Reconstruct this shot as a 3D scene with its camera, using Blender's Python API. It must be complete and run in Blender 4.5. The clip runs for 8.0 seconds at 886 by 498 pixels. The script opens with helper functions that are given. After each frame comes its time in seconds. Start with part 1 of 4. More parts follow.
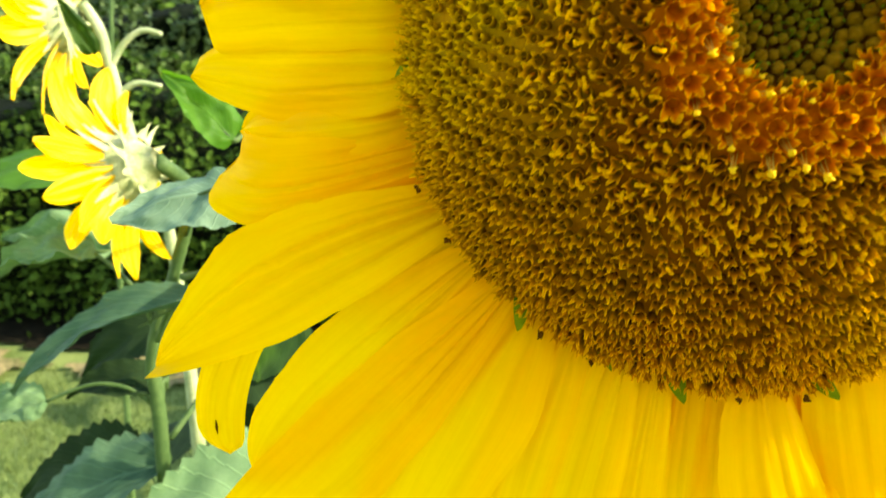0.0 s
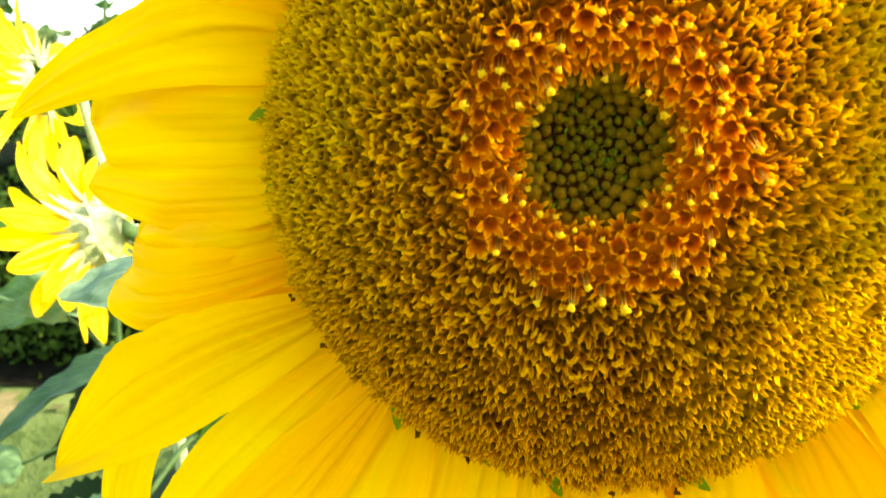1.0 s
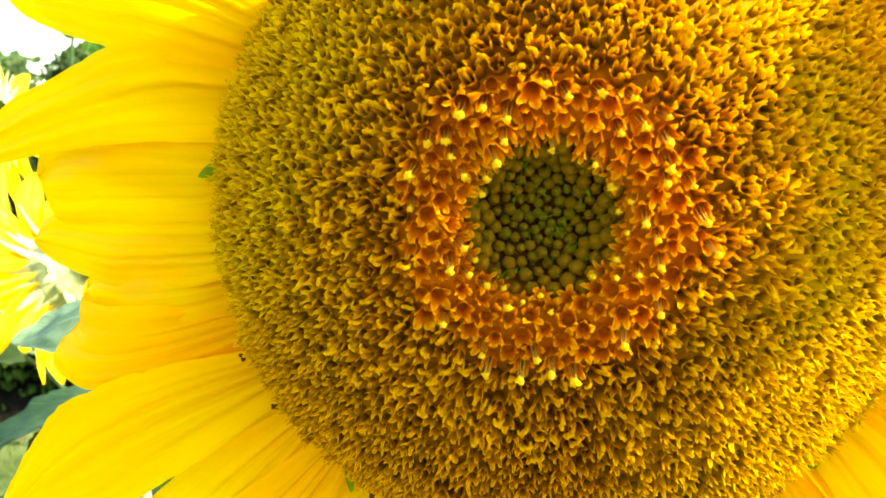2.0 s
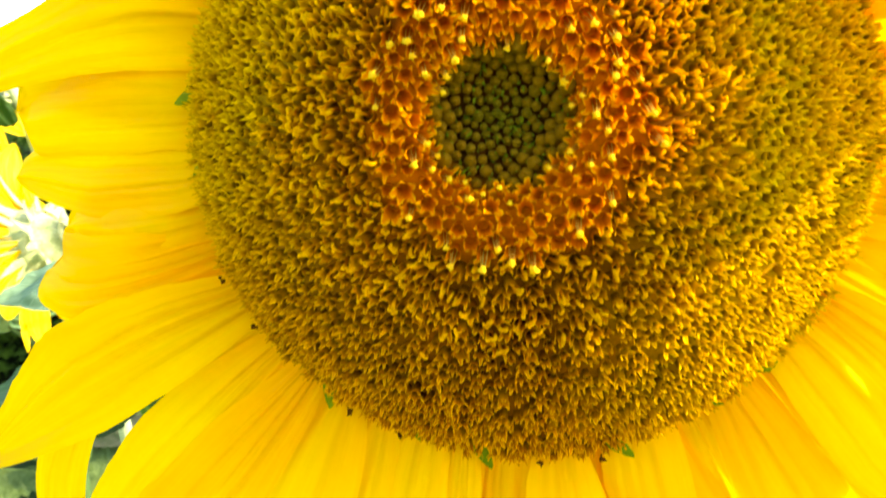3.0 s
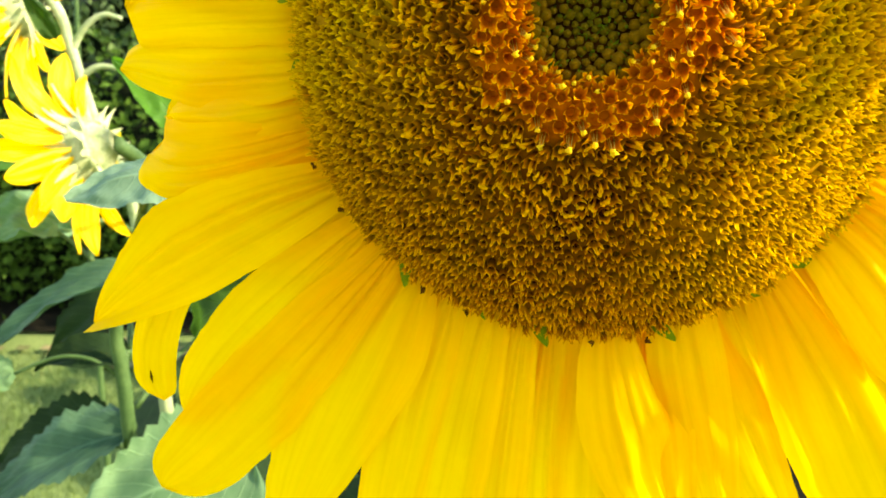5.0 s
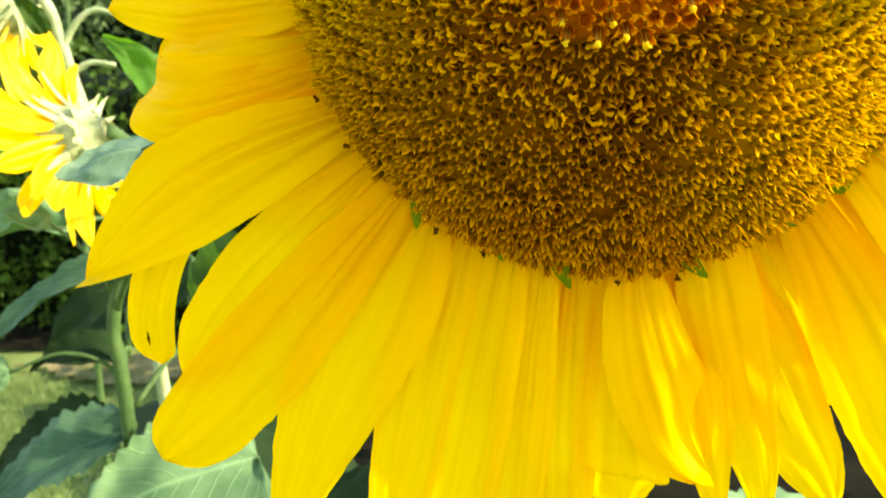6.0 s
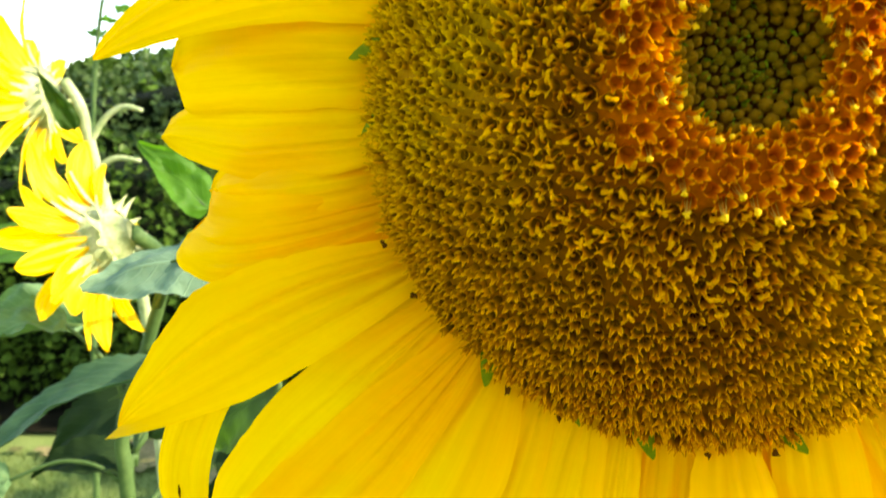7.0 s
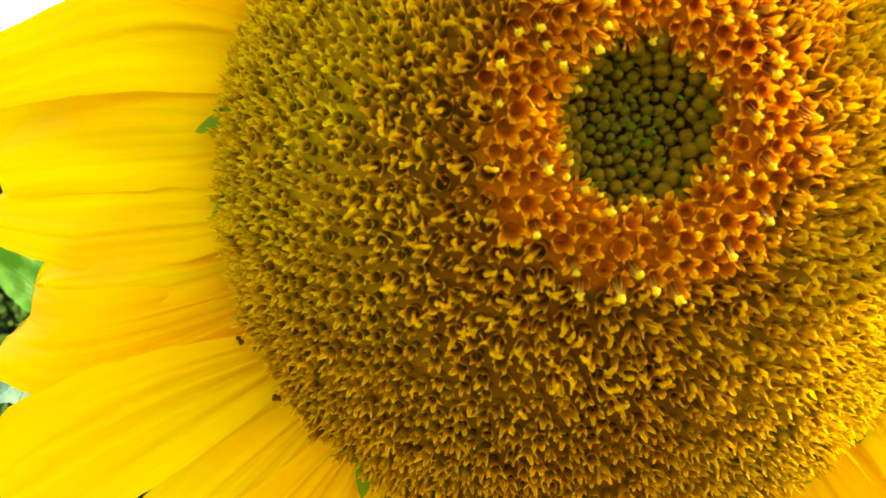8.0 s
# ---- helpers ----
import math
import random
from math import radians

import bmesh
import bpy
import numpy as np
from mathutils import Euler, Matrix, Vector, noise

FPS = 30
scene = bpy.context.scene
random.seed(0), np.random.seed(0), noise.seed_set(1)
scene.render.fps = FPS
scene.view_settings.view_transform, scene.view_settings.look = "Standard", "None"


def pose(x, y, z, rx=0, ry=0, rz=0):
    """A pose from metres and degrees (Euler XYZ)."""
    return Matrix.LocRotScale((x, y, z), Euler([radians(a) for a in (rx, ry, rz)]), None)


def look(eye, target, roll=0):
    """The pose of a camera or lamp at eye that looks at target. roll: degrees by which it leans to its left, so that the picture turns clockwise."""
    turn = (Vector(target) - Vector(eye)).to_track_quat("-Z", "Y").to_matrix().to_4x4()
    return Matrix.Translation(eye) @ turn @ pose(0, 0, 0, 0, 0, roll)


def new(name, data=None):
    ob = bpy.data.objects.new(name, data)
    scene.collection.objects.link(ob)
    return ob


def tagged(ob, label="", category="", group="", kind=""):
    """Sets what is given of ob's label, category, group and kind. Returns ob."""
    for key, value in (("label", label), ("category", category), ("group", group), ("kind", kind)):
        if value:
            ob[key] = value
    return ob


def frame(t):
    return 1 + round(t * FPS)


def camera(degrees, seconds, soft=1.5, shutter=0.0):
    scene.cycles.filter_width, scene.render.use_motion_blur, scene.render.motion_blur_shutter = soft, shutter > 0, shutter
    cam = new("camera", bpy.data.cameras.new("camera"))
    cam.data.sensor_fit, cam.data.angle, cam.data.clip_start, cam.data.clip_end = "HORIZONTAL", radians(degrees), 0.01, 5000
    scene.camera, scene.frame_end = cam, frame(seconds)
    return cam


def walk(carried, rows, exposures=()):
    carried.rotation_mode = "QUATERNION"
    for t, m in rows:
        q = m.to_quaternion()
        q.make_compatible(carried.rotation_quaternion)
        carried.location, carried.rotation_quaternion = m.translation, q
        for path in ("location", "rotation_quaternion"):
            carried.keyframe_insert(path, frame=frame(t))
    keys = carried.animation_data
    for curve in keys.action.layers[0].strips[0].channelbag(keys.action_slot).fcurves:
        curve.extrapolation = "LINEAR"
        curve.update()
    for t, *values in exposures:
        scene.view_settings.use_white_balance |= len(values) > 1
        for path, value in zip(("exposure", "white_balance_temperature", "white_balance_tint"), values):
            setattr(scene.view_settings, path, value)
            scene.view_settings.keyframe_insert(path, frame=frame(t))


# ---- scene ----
EXPOSURE, KELVIN, SKY, SUN = 2.31, 7900.0, 0.15, 2.35
# ---- camera ----
cam = camera(56.0, 8.0, 1.5, 0.14)
PATH = [
    (0.00, look((-0.06972, -0.18077, 1.49275), (-0.06670, 0.01493, 1.45160), 1.765)),
    (0.30, look((-0.05862, -0.18753, 1.50600), (-0.06066, 0.00856, 1.46836), 1.329)),
    (0.50, look((-0.05560, -0.18912, 1.50671), (-0.05718, 0.00723, 1.46869), 1.131)),
    (0.70, look((-0.04924, -0.18712, 1.50646), (-0.04789, 0.00948, 1.47039), 1.086)),
    (1.00, look((-0.03724, -0.18433, 1.51247), (-0.03724, 0.01264, 1.47774), -0.000)),
    (1.20, look((-0.03819, -0.18648, 1.52057), (-0.03617, 0.01078, 1.48545), -0.019)),
    (1.50, look((-0.03593, -0.18319, 1.51514), (-0.03041, 0.01451, 1.48534), 0.002)),
    (1.70, look((-0.03376, -0.18031, 1.51836), (-0.02813, 0.01763, 1.49025), 0.005)),
    (2.80, look((-0.03152, -0.18048, 1.51992), (-0.02049, 0.01680, 1.48895), 0.280)),
    (3.00, look((-0.02996, -0.19076, 1.50554), (-0.01985, 0.00638, 1.47343), -0.807)),
    (3.20, look((-0.03510, -0.19591, 1.49402), (-0.02822, 0.00125, 1.45916), -1.167)),
    (3.50, look((-0.03924, -0.19514, 1.48648), (-0.03713, 0.00207, 1.45328), -1.542)),
    (3.70, look((-0.04255, -0.19782, 1.49101), (-0.04151, -0.00128, 1.45758), -1.486)),
    (4.00, look((-0.04858, -0.19679, 1.49430), (-0.04681, -0.00126, 1.45230), -0.568)),
    (4.20, look((-0.05017, -0.20014, 1.49754), (-0.04757, -0.00513, 1.45325), 0.005)),
    (5.30, look((-0.04228, -0.21582, 1.49657), (-0.03357, -0.02196, 1.44818), 1.604)),
    (5.50, look((-0.03895, -0.21624, 1.48929), (-0.03147, -0.02312, 1.43779), 1.455)),
    (5.80, look((-0.04429, -0.21148, 1.48201), (-0.03771, -0.01723, 1.43200), 0.812)),
    (6.00, look((-0.05063, -0.20361, 1.47557), (-0.04223, -0.00861, 1.43192), -0.069)),
    (6.20, look((-0.05537, -0.19248, 1.47915), (-0.05081, 0.00339, 1.44561), 1.127)),
    (6.50, look((-0.06176, -0.18207, 1.48208), (-0.05635, 0.01509, 1.44897), 2.253)),
    (6.70, look((-0.06088, -0.18400, 1.48419), (-0.05618, 0.01374, 1.44546), 1.508)),
    (7.00, look((-0.06618, -0.18269, 1.48758), (-0.05910, 0.01592, 1.46518), 1.689)),
    (7.20, look((-0.06082, -0.18046, 1.49715), (-0.04988, 0.01801, 1.48016), 1.611)),
    (7.50, look((-0.05612, -0.16542, 1.50146), (-0.03650, 0.03284, 1.48387), 0.732)),
    (7.70, look((-0.05227, -0.16139, 1.49457), (-0.03530, 0.03624, 1.48481), -0.318)),
    (8.00, look((-0.06320, -0.16363, 1.48730), (-0.02707, 0.03306, 1.48499), 0.229)),
]
walk(cam, PATH, [(t, stops, KELVIN, 10.0) for t, stops in ((0.0, EXPOSURE - 0.08), (1.5, EXPOSURE + 0.22), (3.0, EXPOSURE + 0.24), (3.5, EXPOSURE + 0.08), (4.0, EXPOSURE + 0.08), (5.5, EXPOSURE - 0.10), (6.5, EXPOSURE - 0.10), (7.2, EXPOSURE - 0.02), (8.0, EXPOSURE + 0.24))])
# the small lens of a hand-held camera, focused on the flower
cam.data.dof.use_dof = True
cam.data.dof.focus_distance, cam.data.dof.aperture_fstop = 0.18, 38.0

# ---- sky and sun ----
TO_SUN = Vector((0.84, -0.15, 0.52)).normalized()
world = bpy.data.worlds.new("sky")
scene.world = world
world.use_nodes = True
sky = world.node_tree.nodes.new("ShaderNodeTexSky")
sky.sky_type, sky.sun_disc = "NISHITA", False
sky.sun_elevation = math.asin(TO_SUN.z)
sky.sun_rotation = math.atan2(TO_SUN.x, TO_SUN.y)
sky.air_density, sky.dust_density, sky.ozone_density = 1.0, 0.35, 1.0
world.node_tree.links.new(sky.outputs[0], world.node_tree.nodes["Background"].inputs[0])
world.node_tree.nodes["Background"].inputs[1].default_value = SKY
sun = new("sun", bpy.data.lights.new("sun", "SUN"))
sun.data.energy, sun.data.angle, sun.data.color = SUN, radians(0.55), (1.0, 0.95, 0.86)
sun.matrix_world = look(TO_SUN, (0, 0, 0))


# ---- materials ----
class Nodes:
    """A material's node tree with short calls."""
    def __init__(self, name):
        self.mat = bpy.data.materials.new(name)
        self.mat.use_nodes = True
        self.tree = self.mat.node_tree
        self.bsdf = self.tree.nodes["Principled BSDF"]
        self.out = self.tree.nodes["Material Output"]

    def add(self, kind, **inputs):
        n = self.tree.nodes.new(kind)
        for k, v in inputs.items():
            self.put(v, n.inputs[k.replace("_", " ")])
        return n

    def put(self, v, socket):
        if isinstance(v, bpy.types.NodeSocket):
            self.tree.links.new(v, socket)
        elif isinstance(v, (tuple, list)) and len(v) == 3 and socket.type == "RGBA":
            socket.default_value = (*v, 1)
        else:
            socket.default_value = v

    def noise(self, vector, scale, detail=4.0, rough=0.55):
        return self.add("ShaderNodeTexNoise", Vector=vector, Scale=scale, Detail=detail, Roughness=rough).outputs["Fac"]

    def span(self, value, a, b, c=0.0, d=1.0):
        n = self.add("ShaderNodeMapRange")
        for s, v in zip(n.inputs, (value, a, b, c, d)):
            self.put(v, s)
        return n.outputs[0]

    def mix(self, fac, a, b, mode="MIX"):
        n = self.tree.nodes.new("ShaderNodeMix")
        n.data_type, n.blend_type = "RGBA", mode
        self.put(fac, n.inputs["Factor"])
        self.put(a, n.inputs[6])
        self.put(b, n.inputs[7])
        return n.outputs[2]

    def math(self, op, a, b=0.0):
        n = self.tree.nodes.new("ShaderNodeMath")
        n.operation = op
        self.put(a, n.inputs[0])
        self.put(b, n.inputs[1])
        return n.outputs[0]

    def coords(self, which="Object"):
        return self.add("ShaderNodeTexCoord").outputs[which]

    def stretched(self, vector, x, y, z=1.0):
        return self.add("ShaderNodeMapping", Vector=vector, Scale=(x, y, z)).outputs[0]

    def attribute(self, name):
        n = self.tree.nodes.new("ShaderNodeAttribute")
        n.attribute_name = name
        return n.outputs["Fac"]

    def bump(self, height, strength, distance):
        n = self.add("ShaderNodeBump", Height=height, Strength=strength, Distance=distance)
        self.put(n.outputs[0], self.bsdf.inputs["Normal"])
        return n.outputs[0]

    def finish(self, colour, rough, through_colour=None, through_share=0.0, normal=None, specular=0.4):
        self.put(colour, self.bsdf.inputs["Base Color"])
        self.put(rough, self.bsdf.inputs["Roughness"])
        self.put(specular, self.bsdf.inputs["Specular IOR Level"])
        if through_share:
            thin = self.add("ShaderNodeBsdfTranslucent", Color=through_colour)
            if normal is not None:
                self.put(normal, thin.inputs["Normal"])
            blend = self.add("ShaderNodeMixShader", Fac=through_share)
            self.put(self.bsdf.outputs[0], blend.inputs[1])
            self.put(thin.outputs[0], blend.inputs[2])
            self.put(blend.outputs[0], self.out.inputs["Surface"])
        return self.mat


def petal_material(name, far=False):
    n = Nodes(name)
    uv = n.coords("UV")
    along = n.add("ShaderNodeSeparateXYZ", Vector=uv).outputs[0]
    veins = n.noise(n.stretched(uv, 1.2, 13.0), 1.0, 4.0)
    broad = n.noise(n.stretched(uv, 1.6, 5.0), 1.3, 3.0)
    each = n.add("ShaderNodeObjectInfo").outputs["Random"]
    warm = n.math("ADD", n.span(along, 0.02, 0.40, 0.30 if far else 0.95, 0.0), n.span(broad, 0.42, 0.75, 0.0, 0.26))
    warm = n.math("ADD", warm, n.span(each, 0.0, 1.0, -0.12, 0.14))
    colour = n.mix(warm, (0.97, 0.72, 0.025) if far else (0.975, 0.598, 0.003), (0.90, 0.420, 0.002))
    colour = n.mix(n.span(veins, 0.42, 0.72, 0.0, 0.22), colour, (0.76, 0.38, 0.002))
    # shade in the pleats is put into the colour as orange-brown lines
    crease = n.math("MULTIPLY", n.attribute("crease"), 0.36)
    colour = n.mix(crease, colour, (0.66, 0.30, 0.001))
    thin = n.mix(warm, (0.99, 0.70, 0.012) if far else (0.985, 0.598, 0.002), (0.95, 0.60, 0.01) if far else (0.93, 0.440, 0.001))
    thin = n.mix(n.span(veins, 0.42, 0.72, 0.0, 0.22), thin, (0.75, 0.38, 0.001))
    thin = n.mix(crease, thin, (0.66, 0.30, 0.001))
    bump = n.bump(n.math("ADD", veins, broad), 0.22, 0.0006)
    return n.finish(colour, 0.4 if far else 0.6, thin, 0.46, bump, 0.2 if far else 0.10)


def floret_material(name, low, mid, tip, green, rough=0.6, share=0.22):
    """Colour from a throat darkened for its shade to the tips of the lobes, greener where the attribute says so."""
    n = Nodes(name)
    tone, leafy = n.attribute("tone"), n.attribute("leafy")
    grain = n.noise(n.coords(), 900.0, 3.0)
    patch = n.noise(n.coords(), 60.0, 3.0)
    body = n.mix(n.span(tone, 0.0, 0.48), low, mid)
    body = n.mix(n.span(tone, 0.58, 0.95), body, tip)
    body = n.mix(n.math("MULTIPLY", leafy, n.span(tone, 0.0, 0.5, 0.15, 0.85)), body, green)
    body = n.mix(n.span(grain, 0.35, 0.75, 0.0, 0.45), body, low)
    body = n.mix(n.span(patch, 0.35, 0.7, 0.0, 0.25), body, tip)
    n.bump(grain, 0.4, 0.0003)
    return n.finish(body, rough, body, share, None, 0.06)


def plain_material(name, a, b, scale, rough, bump=0.3, depth=0.0005, share=0.0, specular=0.4, fine=6.0):
    """Two tones broken up by noise at two scales."""
    n = Nodes(name)
    v = n.coords()
    big, small = n.noise(v, scale, 5.0), n.noise(v, scale * fine, 4.0)
    colour = n.mix(n.span(n.math("ADD", n.math("MULTIPLY", big, 0.65), n.math("MULTIPLY", small, 0.35)), 0.36, 0.64), a, b)
    bumped = n.bump(n.math("ADD", big, small), bump, depth)
    return n.finish(colour, rough, colour, share, bumped if share else None, specular)


def leaf_material(name, top, dark, through_colour, rough=0.5, share=0.3):
    n = Nodes(name)
    uv = n.coords("UV")
    parts = n.add("ShaderNodeSeparateXYZ", Vector=uv)
    s, v = parts.outputs[0], parts.outputs[1]
    wide = n.math("ABSOLUTE", n.math("SUBTRACT", v, 0.5))
    # side veins run forward from the midrib
    slant = n.math("SUBTRACT", n.math("MULTIPLY", s, 9.0), n.math("MULTIPLY", wide, 7.0))
    saw = n.math("ABSOLUTE", n.math("SUBTRACT", n.math("FRACT", slant), 0.5))
    vein = n.math("MAXIMUM", n.span(saw, 0.0, 0.07, 1.0, 0.0), n.span(wide, 0.0, 0.025, 1.0, 0.0))
    patch = n.noise(n.coords(), 28.0, 5.0)
    grain = n.noise(n.coords(), 420.0, 4.0)
    colour = n.mix(n.span(patch, 0.35, 0.68), dark, top)
    colour = n.mix(n.span(grain, 0.4, 0.75, 0.0, 0.35), colour, dark)
    colour = n.mix(n.math("MULTIPLY", vein, 0.30), colour, tuple(min(1.0, 2.2 * c) for c in top))
    height = n.math("ADD", n.math("MULTIPLY", grain, 0.5), n.math("SUBTRACT", n.math("MULTIPLY", patch, 0.7), vein))
    bump = n.bump(height, 0.55, 0.0012)
    return n.finish(colour, rough, through_colour, share, bump, 0.10)


PETAL = petal_material("petal_yellow")
# paler copy: the sun's glare on the heads behind is put into colour
PETAL_SUNLIT = petal_material("petal_sunlit", True)
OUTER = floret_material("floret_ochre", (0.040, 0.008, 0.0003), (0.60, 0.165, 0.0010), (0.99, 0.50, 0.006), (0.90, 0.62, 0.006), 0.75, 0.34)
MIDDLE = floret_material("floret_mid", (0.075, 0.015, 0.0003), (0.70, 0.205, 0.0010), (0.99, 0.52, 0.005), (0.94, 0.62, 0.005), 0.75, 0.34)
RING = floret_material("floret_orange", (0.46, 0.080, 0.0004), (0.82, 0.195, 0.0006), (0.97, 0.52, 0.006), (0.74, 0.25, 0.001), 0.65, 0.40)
BUD = floret_material("bud_olive", (0.014, 0.007, 0.0003), (0.155, 0.068, 0.0015), (0.30, 0.145, 0.003), (0.095, 0.108, 0.003), 0.6, 0.12)
ANTHER = plain_material("anther_pollen", (0.98, 0.53, 0.004), (1.0, 0.68, 0.020), 500.0, 0.6, 0.5, 0.0003, 0.30, 0.15)
FILAMENT = plain_material("filament_brown", (0.28, 0.13, 0.010), (0.80, 0.50, 0.06), 300.0, 0.7, 0.1, 0.0002, 0.0, 0.05)
DISC = floret_material("receptacle", (0.05, 0.020, 0.0006), (0.20, 0.052, 0.0008), (0.50, 0.115, 0.0006), (0.50, 0.31, 0.002), 0.8, 0.0)
SEPAL = plain_material("sepal_green", (0.12, 0.165, 0.004), (0.21, 0.25, 0.009), 90.0, 0.6, 0.4, 0.0006, 0.25, 0.03)
STEM = plain_material("stem_pale_green", (0.20, 0.27, 0.10), (0.42, 0.46, 0.24), 45.0, 0.6, 0.5, 0.0012, 0.0, 0.2)
DARK_STEM = plain_material("stem_green", (0.036, 0.078, 0.018), (0.078, 0.135, 0.036), 45.0, 0.6, 0.5, 0.0012, 0.0, 0.2)
CALYX = plain_material("calyx_hairy", (0.24, 0.31, 0.10), (0.58, 0.60, 0.32), 120.0, 0.7, 0.7, 0.001, 0.2)
# pale, silvery and dark copies of one leaf put sun and shade into colour
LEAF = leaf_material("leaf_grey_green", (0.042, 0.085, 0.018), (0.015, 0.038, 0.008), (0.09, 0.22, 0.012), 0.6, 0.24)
LEAF_PALE_SUNLIT = leaf_material("leaf_pale_sunlit", (0.180, 0.290, 0.125), (0.075, 0.150, 0.062), (0.14, 0.32, 0.04), 0.6, 0.24)
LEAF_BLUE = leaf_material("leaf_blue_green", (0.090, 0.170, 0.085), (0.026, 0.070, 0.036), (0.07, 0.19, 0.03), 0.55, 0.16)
LEAF_SILVER_SUNLIT = leaf_material("leaf_silvery_sunlit", (0.190, 0.300, 0.185), (0.080, 0.150, 0.090), (0.09, 0.22, 0.05), 0.55, 0.16)
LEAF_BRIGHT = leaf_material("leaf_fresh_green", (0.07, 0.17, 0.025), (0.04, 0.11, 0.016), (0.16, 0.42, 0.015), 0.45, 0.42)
LEAF_SHADED = leaf_material("leaf_shaded", (0.016, 0.036, 0.010), (0.007, 0.018, 0.005), (0.04, 0.10, 0.01), 0.8, 0.12)
DEAD = plain_material("dead_tissue", (0.040, 0.012, 0.001), (0.15, 0.055, 0.004), 500.0, 0.9, 0.5, 0.0004, 0.0, 0.02)
GRASS = plain_material("lawn", (0.080, 0.140, 0.028), (0.210, 0.270, 0.075), 2.2, 0.85, 0.6, 0.02, 0.0, 0.2, 24.0)
BLADE = plain_material("grass_blade", (0.070, 0.135, 0.022), (0.180, 0.235, 0.058), 3.0, 0.6, 0.1, 0.001, 0.3)
SHADED_SOIL = plain_material("soil", (0.006, 0.006, 0.003), (0.022, 0.019, 0.010), 9.0, 0.95, 0.9, 0.02, 0.0, 0.05, 14.0)
DRY = plain_material("dry_grass", (0.08, 0.105, 0.024), (0.36, 0.28, 0.13), 3.0, 0.9, 0.9, 0.02, 0.0, 0.2, 14.0)
SHRUB_LEAF = plain_material("shrub_leaf", (0.020, 0.055, 0.010), (0.16, 0.24, 0.060), 2.0, 0.5, 0.2, 0.002, 0.28, 0.3, 9.0)
HEDGE_LEAF = plain_material("hedge_leaf", (0.006, 0.024, 0.003), (0.085, 0.160, 0.018), 3.0, 0.6, 0.2, 0.002, 0.28, 0.08, 9.0)
HEDGE_INNER_SHADE = plain_material("hedge_inner_shade", (0.003, 0.006, 0.002), (0.010, 0.015, 0.005), 8.0, 0.95, 0.8, 0.05, 0.0, 0.05)
TREE_LEAF = leaf_material("leaf_grey_green", (0.055, 0.110, 0.040), (0.022, 0.052, 0.018), (0.10, 0.24, 0.018), 0.55, 0.24)
BARK = plain_material("bark", (0.06, 0.045, 0.03), (0.16, 0.12, 0.085), 12.0, 0.9, 0.9, 0.02)


# ---- helpers for meshes ----
def mesh_object(name, verts, faces, material, parent=None, label="", smooth=True, uv=None, values=None):
    """One mesh object; uv is per vertex, values are float attributes per vertex."""
    me = bpy.data.meshes.new(name)
    me.from_pydata([tuple(map(float, v)) for v in verts], [], faces)
    me.materials.append(material)
    if smooth:
        me.polygons.foreach_set("use_smooth", [True] * len(me.polygons))
    if uv is not None:
        layer = me.uv_layers.new(name="UVMap")
        index = np.zeros(len(me.loops), dtype=np.int32)
        me.loops.foreach_get("vertex_index", index)
        layer.data.foreach_set("uv", np.asarray(uv, dtype=np.float32)[index].ravel())
    for key, data in (values or {}).items():
        me.attributes.new(key, "FLOAT", "POINT").data.foreach_set("value", np.asarray(data, dtype=np.float32))
    me.update()
    ob = new(name, me)
    if parent is not None:
        ob.parent = parent
    if label:
        tagged(ob, label)
    return ob


def root(name, matrix, label, category, group=""):
    ob = new(name)
    ob.empty_display_size = 0.05
    ob.matrix_world = matrix
    return tagged(ob, label, category, group)


def grid_faces(rows, cols):
    return [(i * cols + j, i * cols + j + 1, (i + 1) * cols + j + 1, (i + 1) * cols + j) for i in range(rows - 1) for j in range(cols - 1)]


def smooth_path(points, steps):
    """A Catmull-Rom line through the points."""
    p = [np.array(q, dtype=float) for q in points]
    p = [2 * p[0] - p[1]] + p + [2 * p[-1] - p[-2]]
    line = []
    for a, b, c, d in zip(p, p[1:], p[2:], p[3:]):
        for k in range(steps):
            t = k / steps
            line.append(0.5 * (2 * b + (c - a) * t + (2 * a - 5 * b + 4 * c - d) * t * t + (3 * b - a - 3 * c + d) * t ** 3))
    return line + [p[-2]]


def tube(points, radii, sides=10, steps=6, wobble=0.0):
    """Vertices and faces of a round stalk along the points, closed at both ends."""
    line = smooth_path(points, steps)
    n = len(line)
    rad = np.interp(np.linspace(0, 1, n), np.linspace(0, 1, len(radii)), radii)
    verts, faces = [], []
    side = None
    for i, q in enumerate(line):
        d = line[min(i + 1, n - 1)] - line[max(i - 1, 0)]
        d = d / np.linalg.norm(d)
        if side is None:
            side = np.cross(d, (0.3, 0.9, 0.2))
        side = side - d * np.dot(side, d)
        side = side / np.linalg.norm(side)
        up = np.cross(d, side)
        for k in range(sides):
            a = math.tau * k / sides
            r = rad[i] * (1 + wobble * noise.noise(Vector((i * 0.7, k * 1.3, rad[0] * 900))))
            verts.append(q + r * (math.cos(a) * side + math.sin(a) * up))
    for i in range(n - 1):
        for k in range(sides):
            a, b = i * sides + k, i * sides + (k + 1) % sides
            faces.append((a, b, b + sides, a + sides))
    faces.append(tuple(range(sides))[::-1])
    faces.append(tuple((n - 1) * sides + k for k in range(sides)))
    return verts, faces


